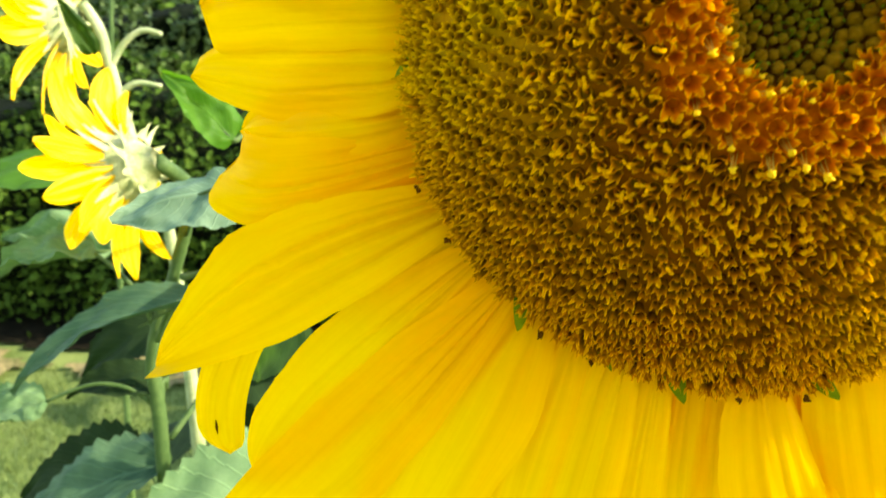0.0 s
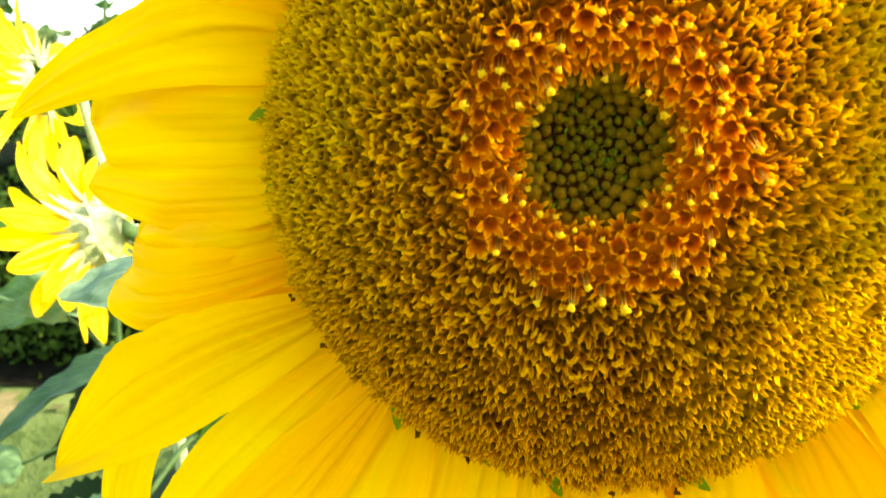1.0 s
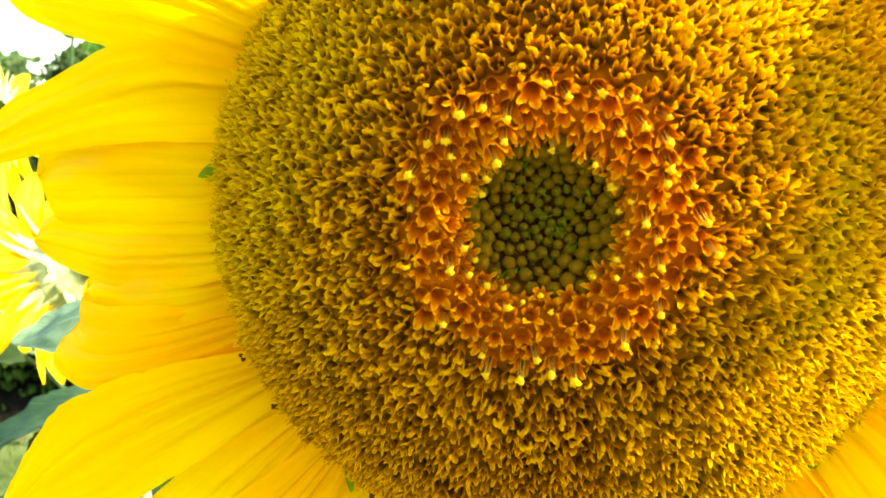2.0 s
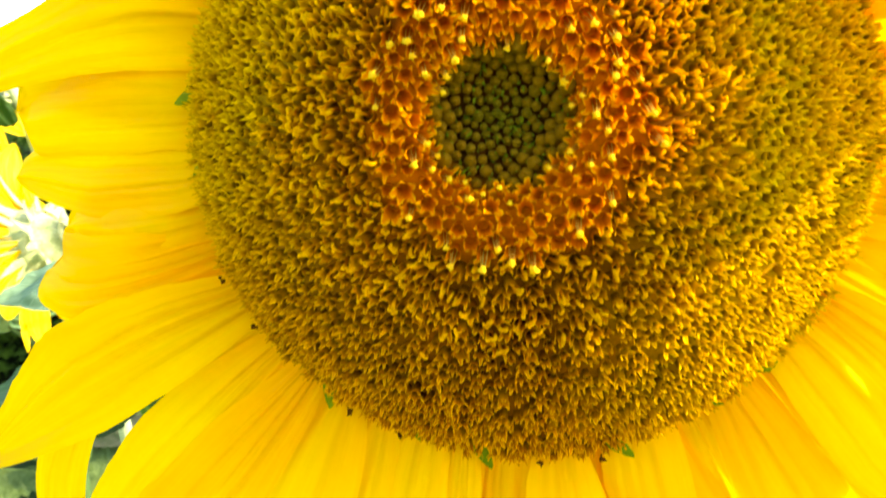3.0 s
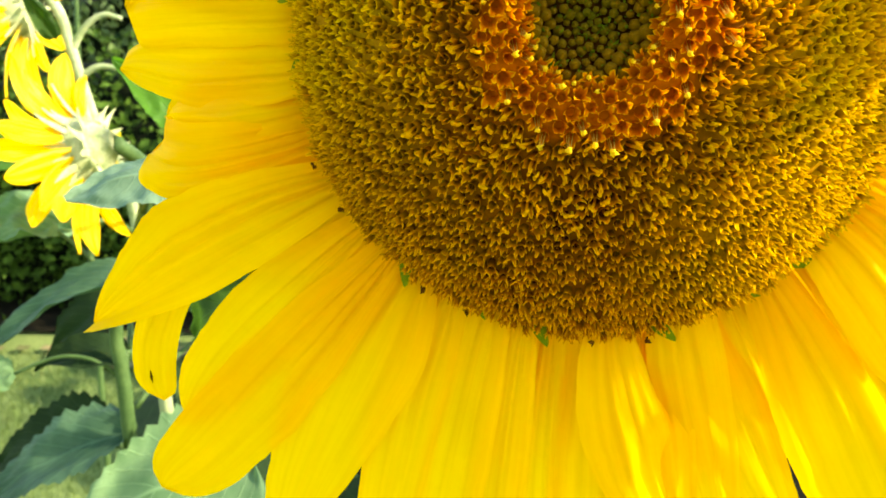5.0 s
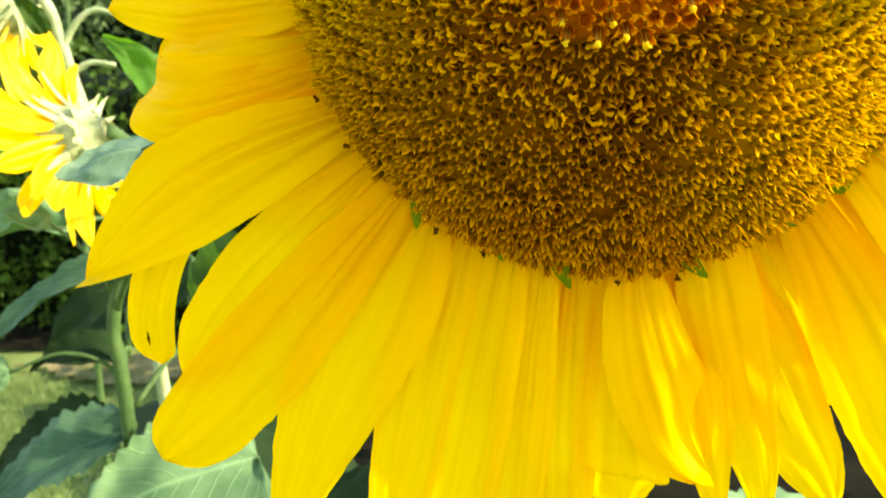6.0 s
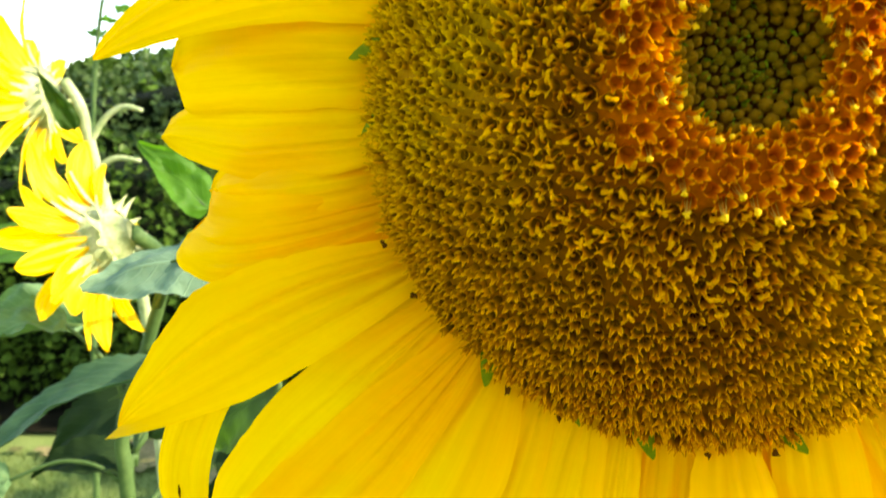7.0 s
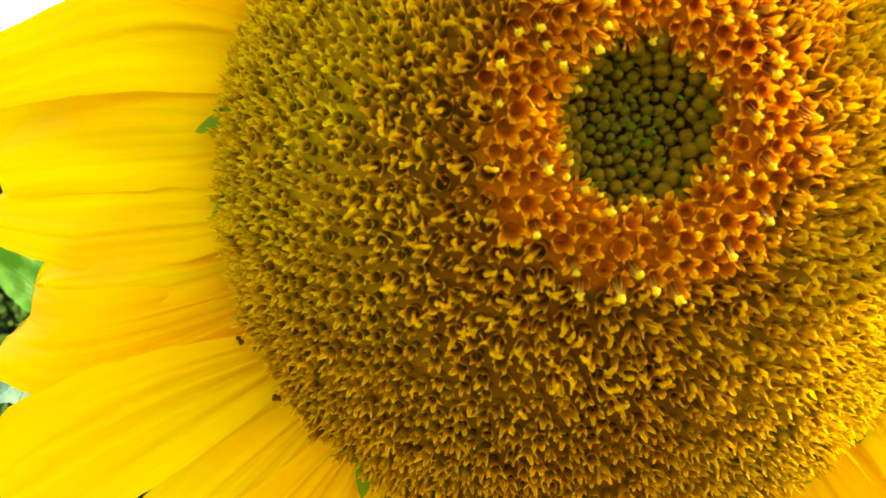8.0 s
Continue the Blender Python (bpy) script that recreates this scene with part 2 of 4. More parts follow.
# ---- the large sunflower ----
# Its own axes: x across the face, y up, z out of the face; the rim of the disc lies in z = 0.
FLOWER = Matrix(((0.9931, -0.0056, -0.1174, 0.0), (-0.1176, -0.0472, -0.9919, 0.0), (0.0, 0.9989, -0.0475, 1.5), (0, 0, 0, 1)))
TO_FLOWER = FLOWER.inverted()
RIM, DOME, POWER = 0.080, 0.0525, 2.3
sunflower = root("sunflower", FLOWER, "large yellow sunflower with a domed ochre disc, green stem", "sunflower")


def tip_height(r):
    """Height of the florets' tips over the rim; the buds in the middle lie a little lower."""
    dip = 0.0085 * math.exp(-(r / 0.0118) ** 5)
    return DOME * (1 - (r / RIM) ** POWER) - dip


def dome_point(r, a, sink=0.0):
    """A place on the dome, sunk below the tips along the normal, and that normal."""
    slope = (tip_height(r + 1e-4) - tip_height(max(r - 1e-4, 0))) / (2e-4 if r > 1e-4 else 1e-4)
    if r < 0.0150:
        slope *= 0.3
    n = np.array((-slope * math.cos(a), -slope * math.sin(a), 1.0))
    n /= np.linalg.norm(n)
    shift = max(0.0, 1 - (r / RIM) ** 2)
    cx, cy = -0.0068 * shift, 0.0070 * shift
    p = np.array((cx + r * math.cos(a), cy + r * math.sin(a), tip_height(r)))
    return p - n * sink, n


def side_tint(r, a):
    """Green-yellow tint of the florets, more towards both sides of the disc; partly painted side light."""
    left, right = max(math.cos(a - radians(160)), 0), max(math.cos(a - radians(12)), 0)
    far = min(max((r - 0.028) / 0.022, 0), 1)
    return max(0.0, min(1.0, 0.04 + (0.80 * left ** 2.0 + 1.0 * right ** 0.9) * far + 0.16 * noise.noise(Vector((r * 60, math.cos(a) * 3, math.sin(a) * 3)))))


def build_receptacle():
    """The solid head under the florets: dome, rounded rim and green back."""
    cols, verts, faces, leafy, tone = 96, [], [], [], []
    rows = 26
    for i in range(rows):
        r = 0.0005 + (RIM - 0.004) * i / (rows - 1)
        for k in range(cols):
            a = math.tau * k / cols
            p, n = dome_point(r, a, (0.0036 if r < 0.0122 else 0.0026 if r < 0.027 else 0.0030 if r < 0.045 else 0.0026) + 0.0005 * noise.noise(Vector((r * 800, a * 60, 0))))
            verts.append(p)
            leafy.append(side_tint(r, a))
            # dark tone under the buds stands in for the shade in their gaps
            tone.append(0.0 if r < 0.0125 else 1.0 if r < 0.026 else 0.47)
    for radius, z in ((0.074, -0.006), (0.070, -0.011), (0.058, -0.018), (0.040, -0.024), (0.020, -0.029), (0.010, -0.034)):
        for k in range(cols):
            a = math.tau * k / cols
            verts.append((radius * math.cos(a), radius * math.sin(a), z))
            leafy.append(1.0)
    total = rows + 6
    for i in range(total - 1):
        for k in range(cols):
            a, b = i * cols + k, i * cols + (k + 1) % cols
            faces.append((a, a + cols, b + cols, b))
    faces.append(tuple(range(cols))[::-1])
    faces.append(tuple((total - 1) * cols + k for k in range(cols)))
    mesh_object("receptacle", verts, faces, DISC, sunflower, "brown domed flower base under the florets", True, None, {"tone": tone + [0.4] * (len(verts) - len(tone)), "leafy": leafy})


build_receptacle()


# Florets in units of millimetres, the mouth at z = 0, the tube below.
def cup_shape(r_low, r_mouth, depth, lobe, flare, turn=0.0, ragged=0.0, seed=0, width=0.42, floor=None, floor_tone=0.0, steps=((0.35, 1.05), (0.72, 1.0), (0.93, 0.62)), curve=0.5):
    """A five-lobed tubular corolla: verts, faces, tone. flare: how far the lobes open, in radians from the axis; width: half width of a lobe; steps: how that width runs out towards the tip; curve: how far the lobe bends back, or inwards if negative."""
    rng = random.Random(seed)
    verts, tone, faces = [], [], []
    # tone falls down the tube, so its shade is in the colour
    for z, r, t in ((-depth, r_low, 0.0), (-depth * 0.45, r_low * 1.15, 0.10), (0.0, r_mouth, 0.42)):
        for k in range(10):
            a = math.tau * k / 10 + turn
            verts.append((r * math.cos(a), r * math.sin(a), z))
            tone.append(t)
    for i in range(2):
        for k in range(10):
            a, b = i * 10 + k, i * 10 + (k + 1) % 10
            faces.append((a, b, b + 10, a + 10))
    for k in range(5):
        mid = 2 * k
        left, right = 20 + (mid - 1) % 10, 20 + (mid + 1) % 10
        a = math.tau * mid / 10 + turn
        open_ = flare * (1 + ragged * rng.uniform(-1, 1))
        length = lobe * (1 + ragged * rng.uniform(-0.8, 0.6))
        skew = ragged * rng.uniform(-0.6, 0.6)
        half = width * (1 + ragged * rng.uniform(-0.7, 0.6))
        notch = [1 + ragged * rng.uniform(-0.6, 0.6) for _ in range(9)]
        rad, tan = np.array((math.cos(a), math.sin(a), 0)), np.array((-math.sin(a), math.cos(a), 0))
        o = len(verts)
        for s, w in steps:
            bend = open_ * (1 - curve / 2) + open_ * curve * s
            q = rad * (r_mouth * 0.96 + length * s * math.sin(bend)) + np.array((0, 0, length * s * math.cos(bend))) + tan * skew * s
            for v in (-1, 0, 1):
                lift = 0.16 * abs(v) * half * 2
                verts.append(tuple(q + tan * v * w * half * notch[(len(verts) - o) % 9] + np.array((0, 0, lift)) - rad * lift * 0.6))
                tone.append(1.0 if v else 0.36 + 0.28 * s)
        bend = open_ * (1 + curve * 0.56)
        verts.append(tuple(rad * (r_mouth * 0.96 + length * 1.03 * math.sin(bend)) + np.array((0, 0, length * 1.03 * math.cos(bend))) + tan * skew))
        tone.append(1.0)
        faces += [(left, 20 + mid, o + 1, o), (20 + mid, right, o + 2, o + 1)]
        for i in (0, 3):
            faces += [(o + i, o + i + 1, o + i + 4, o + i + 3), (o + i + 1, o + i + 2, o + i + 5, o + i + 4)]
        faces += [(o + 6, o + 7, o + 9), (o + 7, o + 8, o + 9)]
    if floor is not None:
        # a darker disc that stands in for the shade in the throat
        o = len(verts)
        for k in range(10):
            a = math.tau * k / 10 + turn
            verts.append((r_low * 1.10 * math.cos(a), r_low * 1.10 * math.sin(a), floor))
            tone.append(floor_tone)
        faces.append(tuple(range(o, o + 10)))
    return verts, faces, tone


def stick_shape(points, radii, sides=5, steps=3, tone=(0.6, 1.0)):
    v, f = tube(points, radii, sides, steps)
    return v, f, list(np.linspace(tone[0], tone[1], len(v)))


def ball_shape(centre, radius, lumps, cols=8, rows=5, squash=1.0, point=0.0, tone=(0.3, 1.0)):
    verts, faces, tones = [], [], []
    for i in range(rows + 1):
        th = math.pi * i / rows
        for k in range(cols):
            a = math.tau * k / cols
            r = radius * (1 + lumps * math.cos(5 * a) * math.sin(th))
            z = -math.cos(th) * radius * squash
            if i == rows:
                z += point
            verts.append((centre[0] + r * math.sin(th) * math.cos(a), centre[1] + r * math.sin(th) * math.sin(a), centre[2] + z))
            tones.append(tone[0] + (tone[1] - tone[0]) * i / rows)
    for i in range(rows):
        for k in range(cols):
            a, b = i * cols + k, i * cols + (k + 1) % cols
            faces.append((a, b, b + cols, a + cols))
    return verts, faces, tones


def merged(*shapes):
    verts, faces, tone = [], [], []
    for v, f, t in shapes:
        o = len(verts)
        verts += [tuple(map(float, q)) for q in v]
        faces += [tuple(i + o for i in face) for face in f]
        tone += list(t)
    return np.array(verts), faces, np.array(tone)


POINTED = ((0.30, 1.05), (0.62, 0.92), (0.88, 0.60))


def outer_variant(seed):
    """A floret past its bloom: narrow cup with five flaring blunt lobes and withered brown threads in its throat."""
    rng = random.Random(seed)
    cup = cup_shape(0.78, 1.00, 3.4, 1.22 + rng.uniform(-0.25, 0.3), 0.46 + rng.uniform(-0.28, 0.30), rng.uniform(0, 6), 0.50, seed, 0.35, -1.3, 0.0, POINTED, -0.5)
    parts = [cup]
    for k in range(2):
        a, r = rng.uniform(0, math.tau), rng.uniform(0.25, 0.75)
        parts.append(stick_shape(((0, 0, -2.2), (0.2 * math.cos(a), 0.2 * math.sin(a), -0.9), (r * math.cos(a), r * math.sin(a), rng.uniform(-0.2, 0.7))), (0.15, 0.15, 0.09), 5, 2, (0.0, 0.25)))
    return merged(*parts)


def middle_variant(seed):
    """A floret whose style leans or curls out of the cup; in some it has dropped."""
    rng = random.Random(seed)
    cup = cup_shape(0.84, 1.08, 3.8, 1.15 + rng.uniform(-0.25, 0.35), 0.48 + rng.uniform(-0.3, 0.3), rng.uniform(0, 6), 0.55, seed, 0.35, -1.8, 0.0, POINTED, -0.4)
    parts = [cup]
    a, b = rng.uniform(0, math.tau), rng.uniform(0, math.tau)
    reach = rng.uniform(0.6, 1.6)
    p = (math.cos(a) * reach, math.sin(a) * reach)
    q = (math.cos(b) * 1.5, math.sin(b) * 1.5)
    if rng.random() < 0.85:
        # the style forks into two branches that curl away from each other
        h = rng.uniform(0.6, 1.5)
        parts.append(stick_shape(((0, 0, -2.2), (p[0] * 0.3, p[1] * 0.3, 0.0), (p[0], p[1], h)), (0.22, 0.29, 0.33), 6, 3, (0.40, 0.9)))
        for hand in (1, -0.8):
            side = (q[0] * hand * rng.uniform(0.25, 0.6), q[1] * hand * rng.uniform(0.25, 0.6))
            parts.append(stick_shape(((p[0], p[1], h - 0.15), (p[0] + side[0] * 0.5, p[1] + side[1] * 0.5, h + rng.uniform(0.2, 0.5)), (p[0] + side[0], p[1] + side[1], h + rng.uniform(-0.5, 0.4)), (p[0] + side[0] * 1.1, p[1] + side[1] * 1.1, h - rng.uniform(0.3, 0.9))), (0.30, 0.31, 0.30, 0.20), 6, 2, (0.7, 1.0)))
    else:
        parts.append(stick_shape(((0, 0, -2.2), (p[0] * 0.4, p[1] * 0.4, -0.4), (p[0] * 0.7, p[1] * 0.7, 0.5)), (0.18, 0.22, 0.12), 5, 2, (0.0, 0.7)))
        parts.append(stick_shape(((0, 0, -2.2), (q[0] * 0.4, q[1] * 0.4, -0.4), (q[0] * 0.9, q[1] * 0.9, 0.4)), (0.16, 0.20, 0.10), 5, 2, (0.0, 0.7)))
    return merged(*parts)


def ring_variant(seed):
    """An open orange bell with wide scalloped lobes."""
    rng = random.Random(seed)
    return merged(cup_shape(0.70, 1.10, 3.6, 1.35 + rng.uniform(-0.25, 0.3), 0.42 + rng.uniform(-0.28, 0.3), rng.uniform(0, 6), 0.52, seed, 0.50, -2.6, 0.20, ((0.35, 1.05), (0.70, 0.86), (0.91, 0.48))))


def stamen_variant(seed):
    """Fine brown threads that carry a lump of pollen out of the bell."""
    rng = random.Random(seed)
    lift, side = rng.uniform(1.5, 2.6), rng.uniform(-0.3, 0.3)
    top = (0.7 + rng.uniform(-0.2, 0.4), side, lift)
    threads = []
    for k in range(5):
        a = math.tau * k / 5
        s = (0.55 * math.cos(a), 0.55 * math.sin(a), -1.6)
        e = (top[0] + 0.22 * math.cos(a), top[1] + 0.22 * math.sin(a), top[2])
        m = tuple((s[i] * 0.45 + e[i] * 0.55) * (1.12 if i < 2 else 1.0) for i in range(3))
        threads.append(stick_shape((s, m, e), (0.075, 0.065, 0.055), 3, 2))
    v, f, t = ball_shape(top, 0.52, 0.12, 10, 7, 1.15)
    crumbs = []
    for q in v:
        d = np.array(q) - np.array(top)
        crumbs.append(np.array(top) + d * (1.0 + 0.75 * noise.noise(Vector(d * 2.6) + Vector((seed * 1.7, 0, 0)))))
    return merged(*threads), merged((crumbs, f, t))


def bud_variant(seed):
    """A closed round bud with a faint five-sided tip."""
    rng = random.Random(seed)
    return merged(ball_shape((0, 0, -0.7), 0.93, 0.08, 15, 7, 1.12 + rng.uniform(-0.08, 0.1), 0.55))


def chaff_variant(seed):
    """A thin pointed bract that stands between the buds."""
    return merged(([(-0.35, 0, -1.2), (0.35, 0, -1.2), (0.22, 0.1, 0.1), (0.0, 0.16, 0.85), (-0.22, 0.1, 0.1), (0, -0.16, -0.4)], [(0, 1, 5), (1, 2, 5), (2, 3, 5), (3, 4, 5), (4, 0, 5), (0, 4, 3, 2, 1)], [0.3, 0.3, 0.7, 1.0, 0.7, 0.6]))


KINDS = {
    "outer": ([outer_variant(s) for s in range(14)], OUTER),
    "middle": ([middle_variant(s) for s in range(100, 118)], MIDDLE),
    "ring": ([ring_variant(s) for s in range(200, 216)], RING),
    "bud": ([bud_variant(s) for s in range(300, 304)], BUD),
    "chaff": ([chaff_variant(400)], SEPAL),
}
STAMENS = [stamen_variant(s) for s in range(500, 508)]


def spacing(r):
    """Distance between neighbouring florets, in metres."""
    return float(np.interp(r, (0, 0.006, 0.0115, 0.0160, 0.024, 0.034, 0.048, 0.065, 0.080), (0.0016, 0.0020, 0.0028, 0.0036, 0.0039, 0.0038, 0.0039, 0.0040, 0.0035)))


def floret_places():
    """Golden-angle spiral with that spacing: radius, angle, size."""
    places, r, n = [], 0.0004, 0
    while r < RIM - 0.0012:
        places.append((r, n * radians(137.50776), spacing(r)))
        slope = (tip_height(r + 1e-4) - tip_height(r)) / 1e-4
        area = 0.866 * spacing(r) ** 2
        r += area / (math.tau * max(r, 0.0006) * math.sqrt(1 + min(slope * slope, 4.0)))
        n += 1
    return places


def stand(p, n, lean, turn):
    """Axes for a floret: its z along the leaning normal."""
    z = n + np.array(lean)
    z /= np.linalg.norm(z)
    x = np.cross((0, 1, 0.2), z)
    x /= np.linalg.norm(x)
    y = np.cross(z, x)
    c, s = math.cos(turn), math.sin(turn)
    return np.stack([x * c + y * s, -x * s + y * c, z], 1), p


def matrix_of(axes, p, scale):
    m = Matrix.Identity(4)
    for i in range(3):
        for j in range(3):
            m[i][j] = float(axes[i, j]) * scale
        m[i][3] = float(p[i])
    return m


FLORET_MESHES = {}


def floret_mesh(kind, index, shape, material, leafy):
    """Shared mesh data for the florets that are parts of their own."""
    step = round(leafy * 3)
    key = (kind, index, step)
    if key not in FLORET_MESHES:
        v, f, t = shape
        ob = mesh_object(kind, v, f, material, None, "", kind == "bud", None, {"tone": t, "leafy": [step / 3] * len(v)})
        FLORET_MESHES[key] = ob.data
        bpy.data.objects.remove(ob)
    return FLORET_MESHES[key]


def build_florets():
    rng = random.Random(11)
    rest = {k: ([], [], [], []) for k in KINDS}
    singles = {"bud": 0, "floret": 0}
    for n, (r, a, size) in enumerate(floret_places()):
        edge = r + rng.uniform(-0.0012, 0.0012)
        kind = "bud" if r < 0.0120 else "ring" if edge < 0.0248 else "middle" if edge < 0.043 + rng.uniform(-0.006, 0.006) else "outer"
        shapes, material = KINDS[kind]
        index = rng.randrange(len(shapes))
        p, normal = dome_point(r, a, 0.0 if kind != "bud" else 0.0003)
        if kind == "outer" and rng.random() < 0.006:
            continue
        jitter = 0.26 if kind in ("outer", "middle") else 0.12
        lean = [rng.uniform(-jitter, jitter), rng.uniform(-jitter, jitter), 0]
        if kind == "ring":
            inward = float(np.interp(r, (0.0120, 0.0165, 0.0248), (0.80, 0.52, 0.22)))
            lean[0] -= inward * math.cos(a)
            lean[1] -= inward * math.sin(a) + 0.22
        elif kind != "bud":
            lean[1] += 0.12
            lean[2] = float(np.interp(r, (0.030, 0.045, 0.060, 0.076), (0.0, 0.70, 0.50, 0.10)))
        axes, _ = stand(p, normal, lean, rng.uniform(0, math.tau))
        unit = 0.001 * (rng.uniform(0.85, 1.15) if kind == "bud" else 1.0) * {"outer": size / 0.0037, "middle": size / 0.0032, "ring": size / 0.0031, "bud": size / 0.00190}[kind] * rng.uniform(0.80, 1.14)
        p = p + normal * rng.uniform(-0.0008, 0.0006) + np.array((rng.uniform(-1, 1), rng.uniform(-1, 1), 0)) * size * 0.09
        leafy = side_tint(r, a) if kind != "bud" else max(0.0, 1 - r / 0.009)
        name = "bud" if kind == "bud" else "floret"
        if kind != "outer" and singles[name] < 300:
            singles[name] += 1
            ob = new(name, floret_mesh(kind, index, shapes[index], material, leafy))
            ob.parent = sunflower
            ob.matrix_local = matrix_of(axes, p, unit)
            if kind == "ring" and rng.random() < (0.62 if r < 0.0150 or r > 0.0215 else 0.14):
                # the stamens hang a little downwards
                threads, lump = STAMENS[rng.randrange(len(STAMENS))]
                down, _ = stand(p, normal, (lean[0] * 0.5, lean[1] * 0.5 - 0.12, 0), -math.pi / 2 + rng.uniform(-0.6, 0.6))
                turn = matrix_of(axes, p, unit).inverted() @ matrix_of(down, p, unit)
                for part_name, shape, mat_ in (("stamen", threads, FILAMENT), ("anther", lump, ANTHER)):
                    key = (part_name, id(shape))
                    if key not in FLORET_MESHES:
                        made = mesh_object(part_name, shape[0], shape[1], mat_)
                        FLORET_MESHES[key] = made.data
                        bpy.data.objects.remove(made)
                    child = new(part_name, FLORET_MESHES[key])
                    child.parent = ob
                    if part_name == "stamen":
                        tagged(child, kind="stuff")
                    child.matrix_local = turn
            continue
        v, f, t = shapes[index]
        store = rest[kind]
        o = sum(len(x) for x in store[0])
        store[0].append((v * unit) @ axes.T + p)
        store[1].append([tuple(i + o for i in face) for face in f])
        store[2].append(t)
        store[3].append(np.full(len(v), leafy))
    for n in range(170):
        r, a = 0.0125 * math.sqrt(rng.random()), rng.uniform(0, math.tau)
        p, normal = dome_point(r, a, 0.0004)
        axes, _ = stand(p, normal, (rng.uniform(-0.4, 0.4), rng.uniform(-0.4, 0.4), 0), rng.uniform(0, 6.28))
        v, f, t = KINDS["chaff"][0][0]
        store = rest["chaff"]
        o = sum(len(x) for x in store[0])
        store[0].append((v * rng.uniform(0.0009, 0.0017)) @ axes.T + p)
        store[1].append([tuple(i + o for i in face) for face in f])
        store[2].append(t)
        store[3].append(np.full(len(v), 1.0))
    labels = {"outer": "ochre withered tube florets with pointed lobes", "middle": "yellow florets with curled styles", "ring": "orange open florets", "bud": "olive closed buds", "chaff": "thin green bracts between the buds"}
    for kind, (v, f, t, g) in rest.items():
        if v:
            ob = mesh_object("bract_mass" if kind == "chaff" else "floret_mass", np.concatenate(v), [face for part_ in f for face in part_], KINDS[kind][1], sunflower, labels[kind], False, None, {"tone": np.concatenate(t), "leafy": np.concatenate(g)})
            tagged(ob, kind="stuff")


build_florets()


def polar(r, degrees_, z=0.0):
    return np.array((r * math.cos(radians(degrees_)), r * math.sin(radians(degrees_)), z))


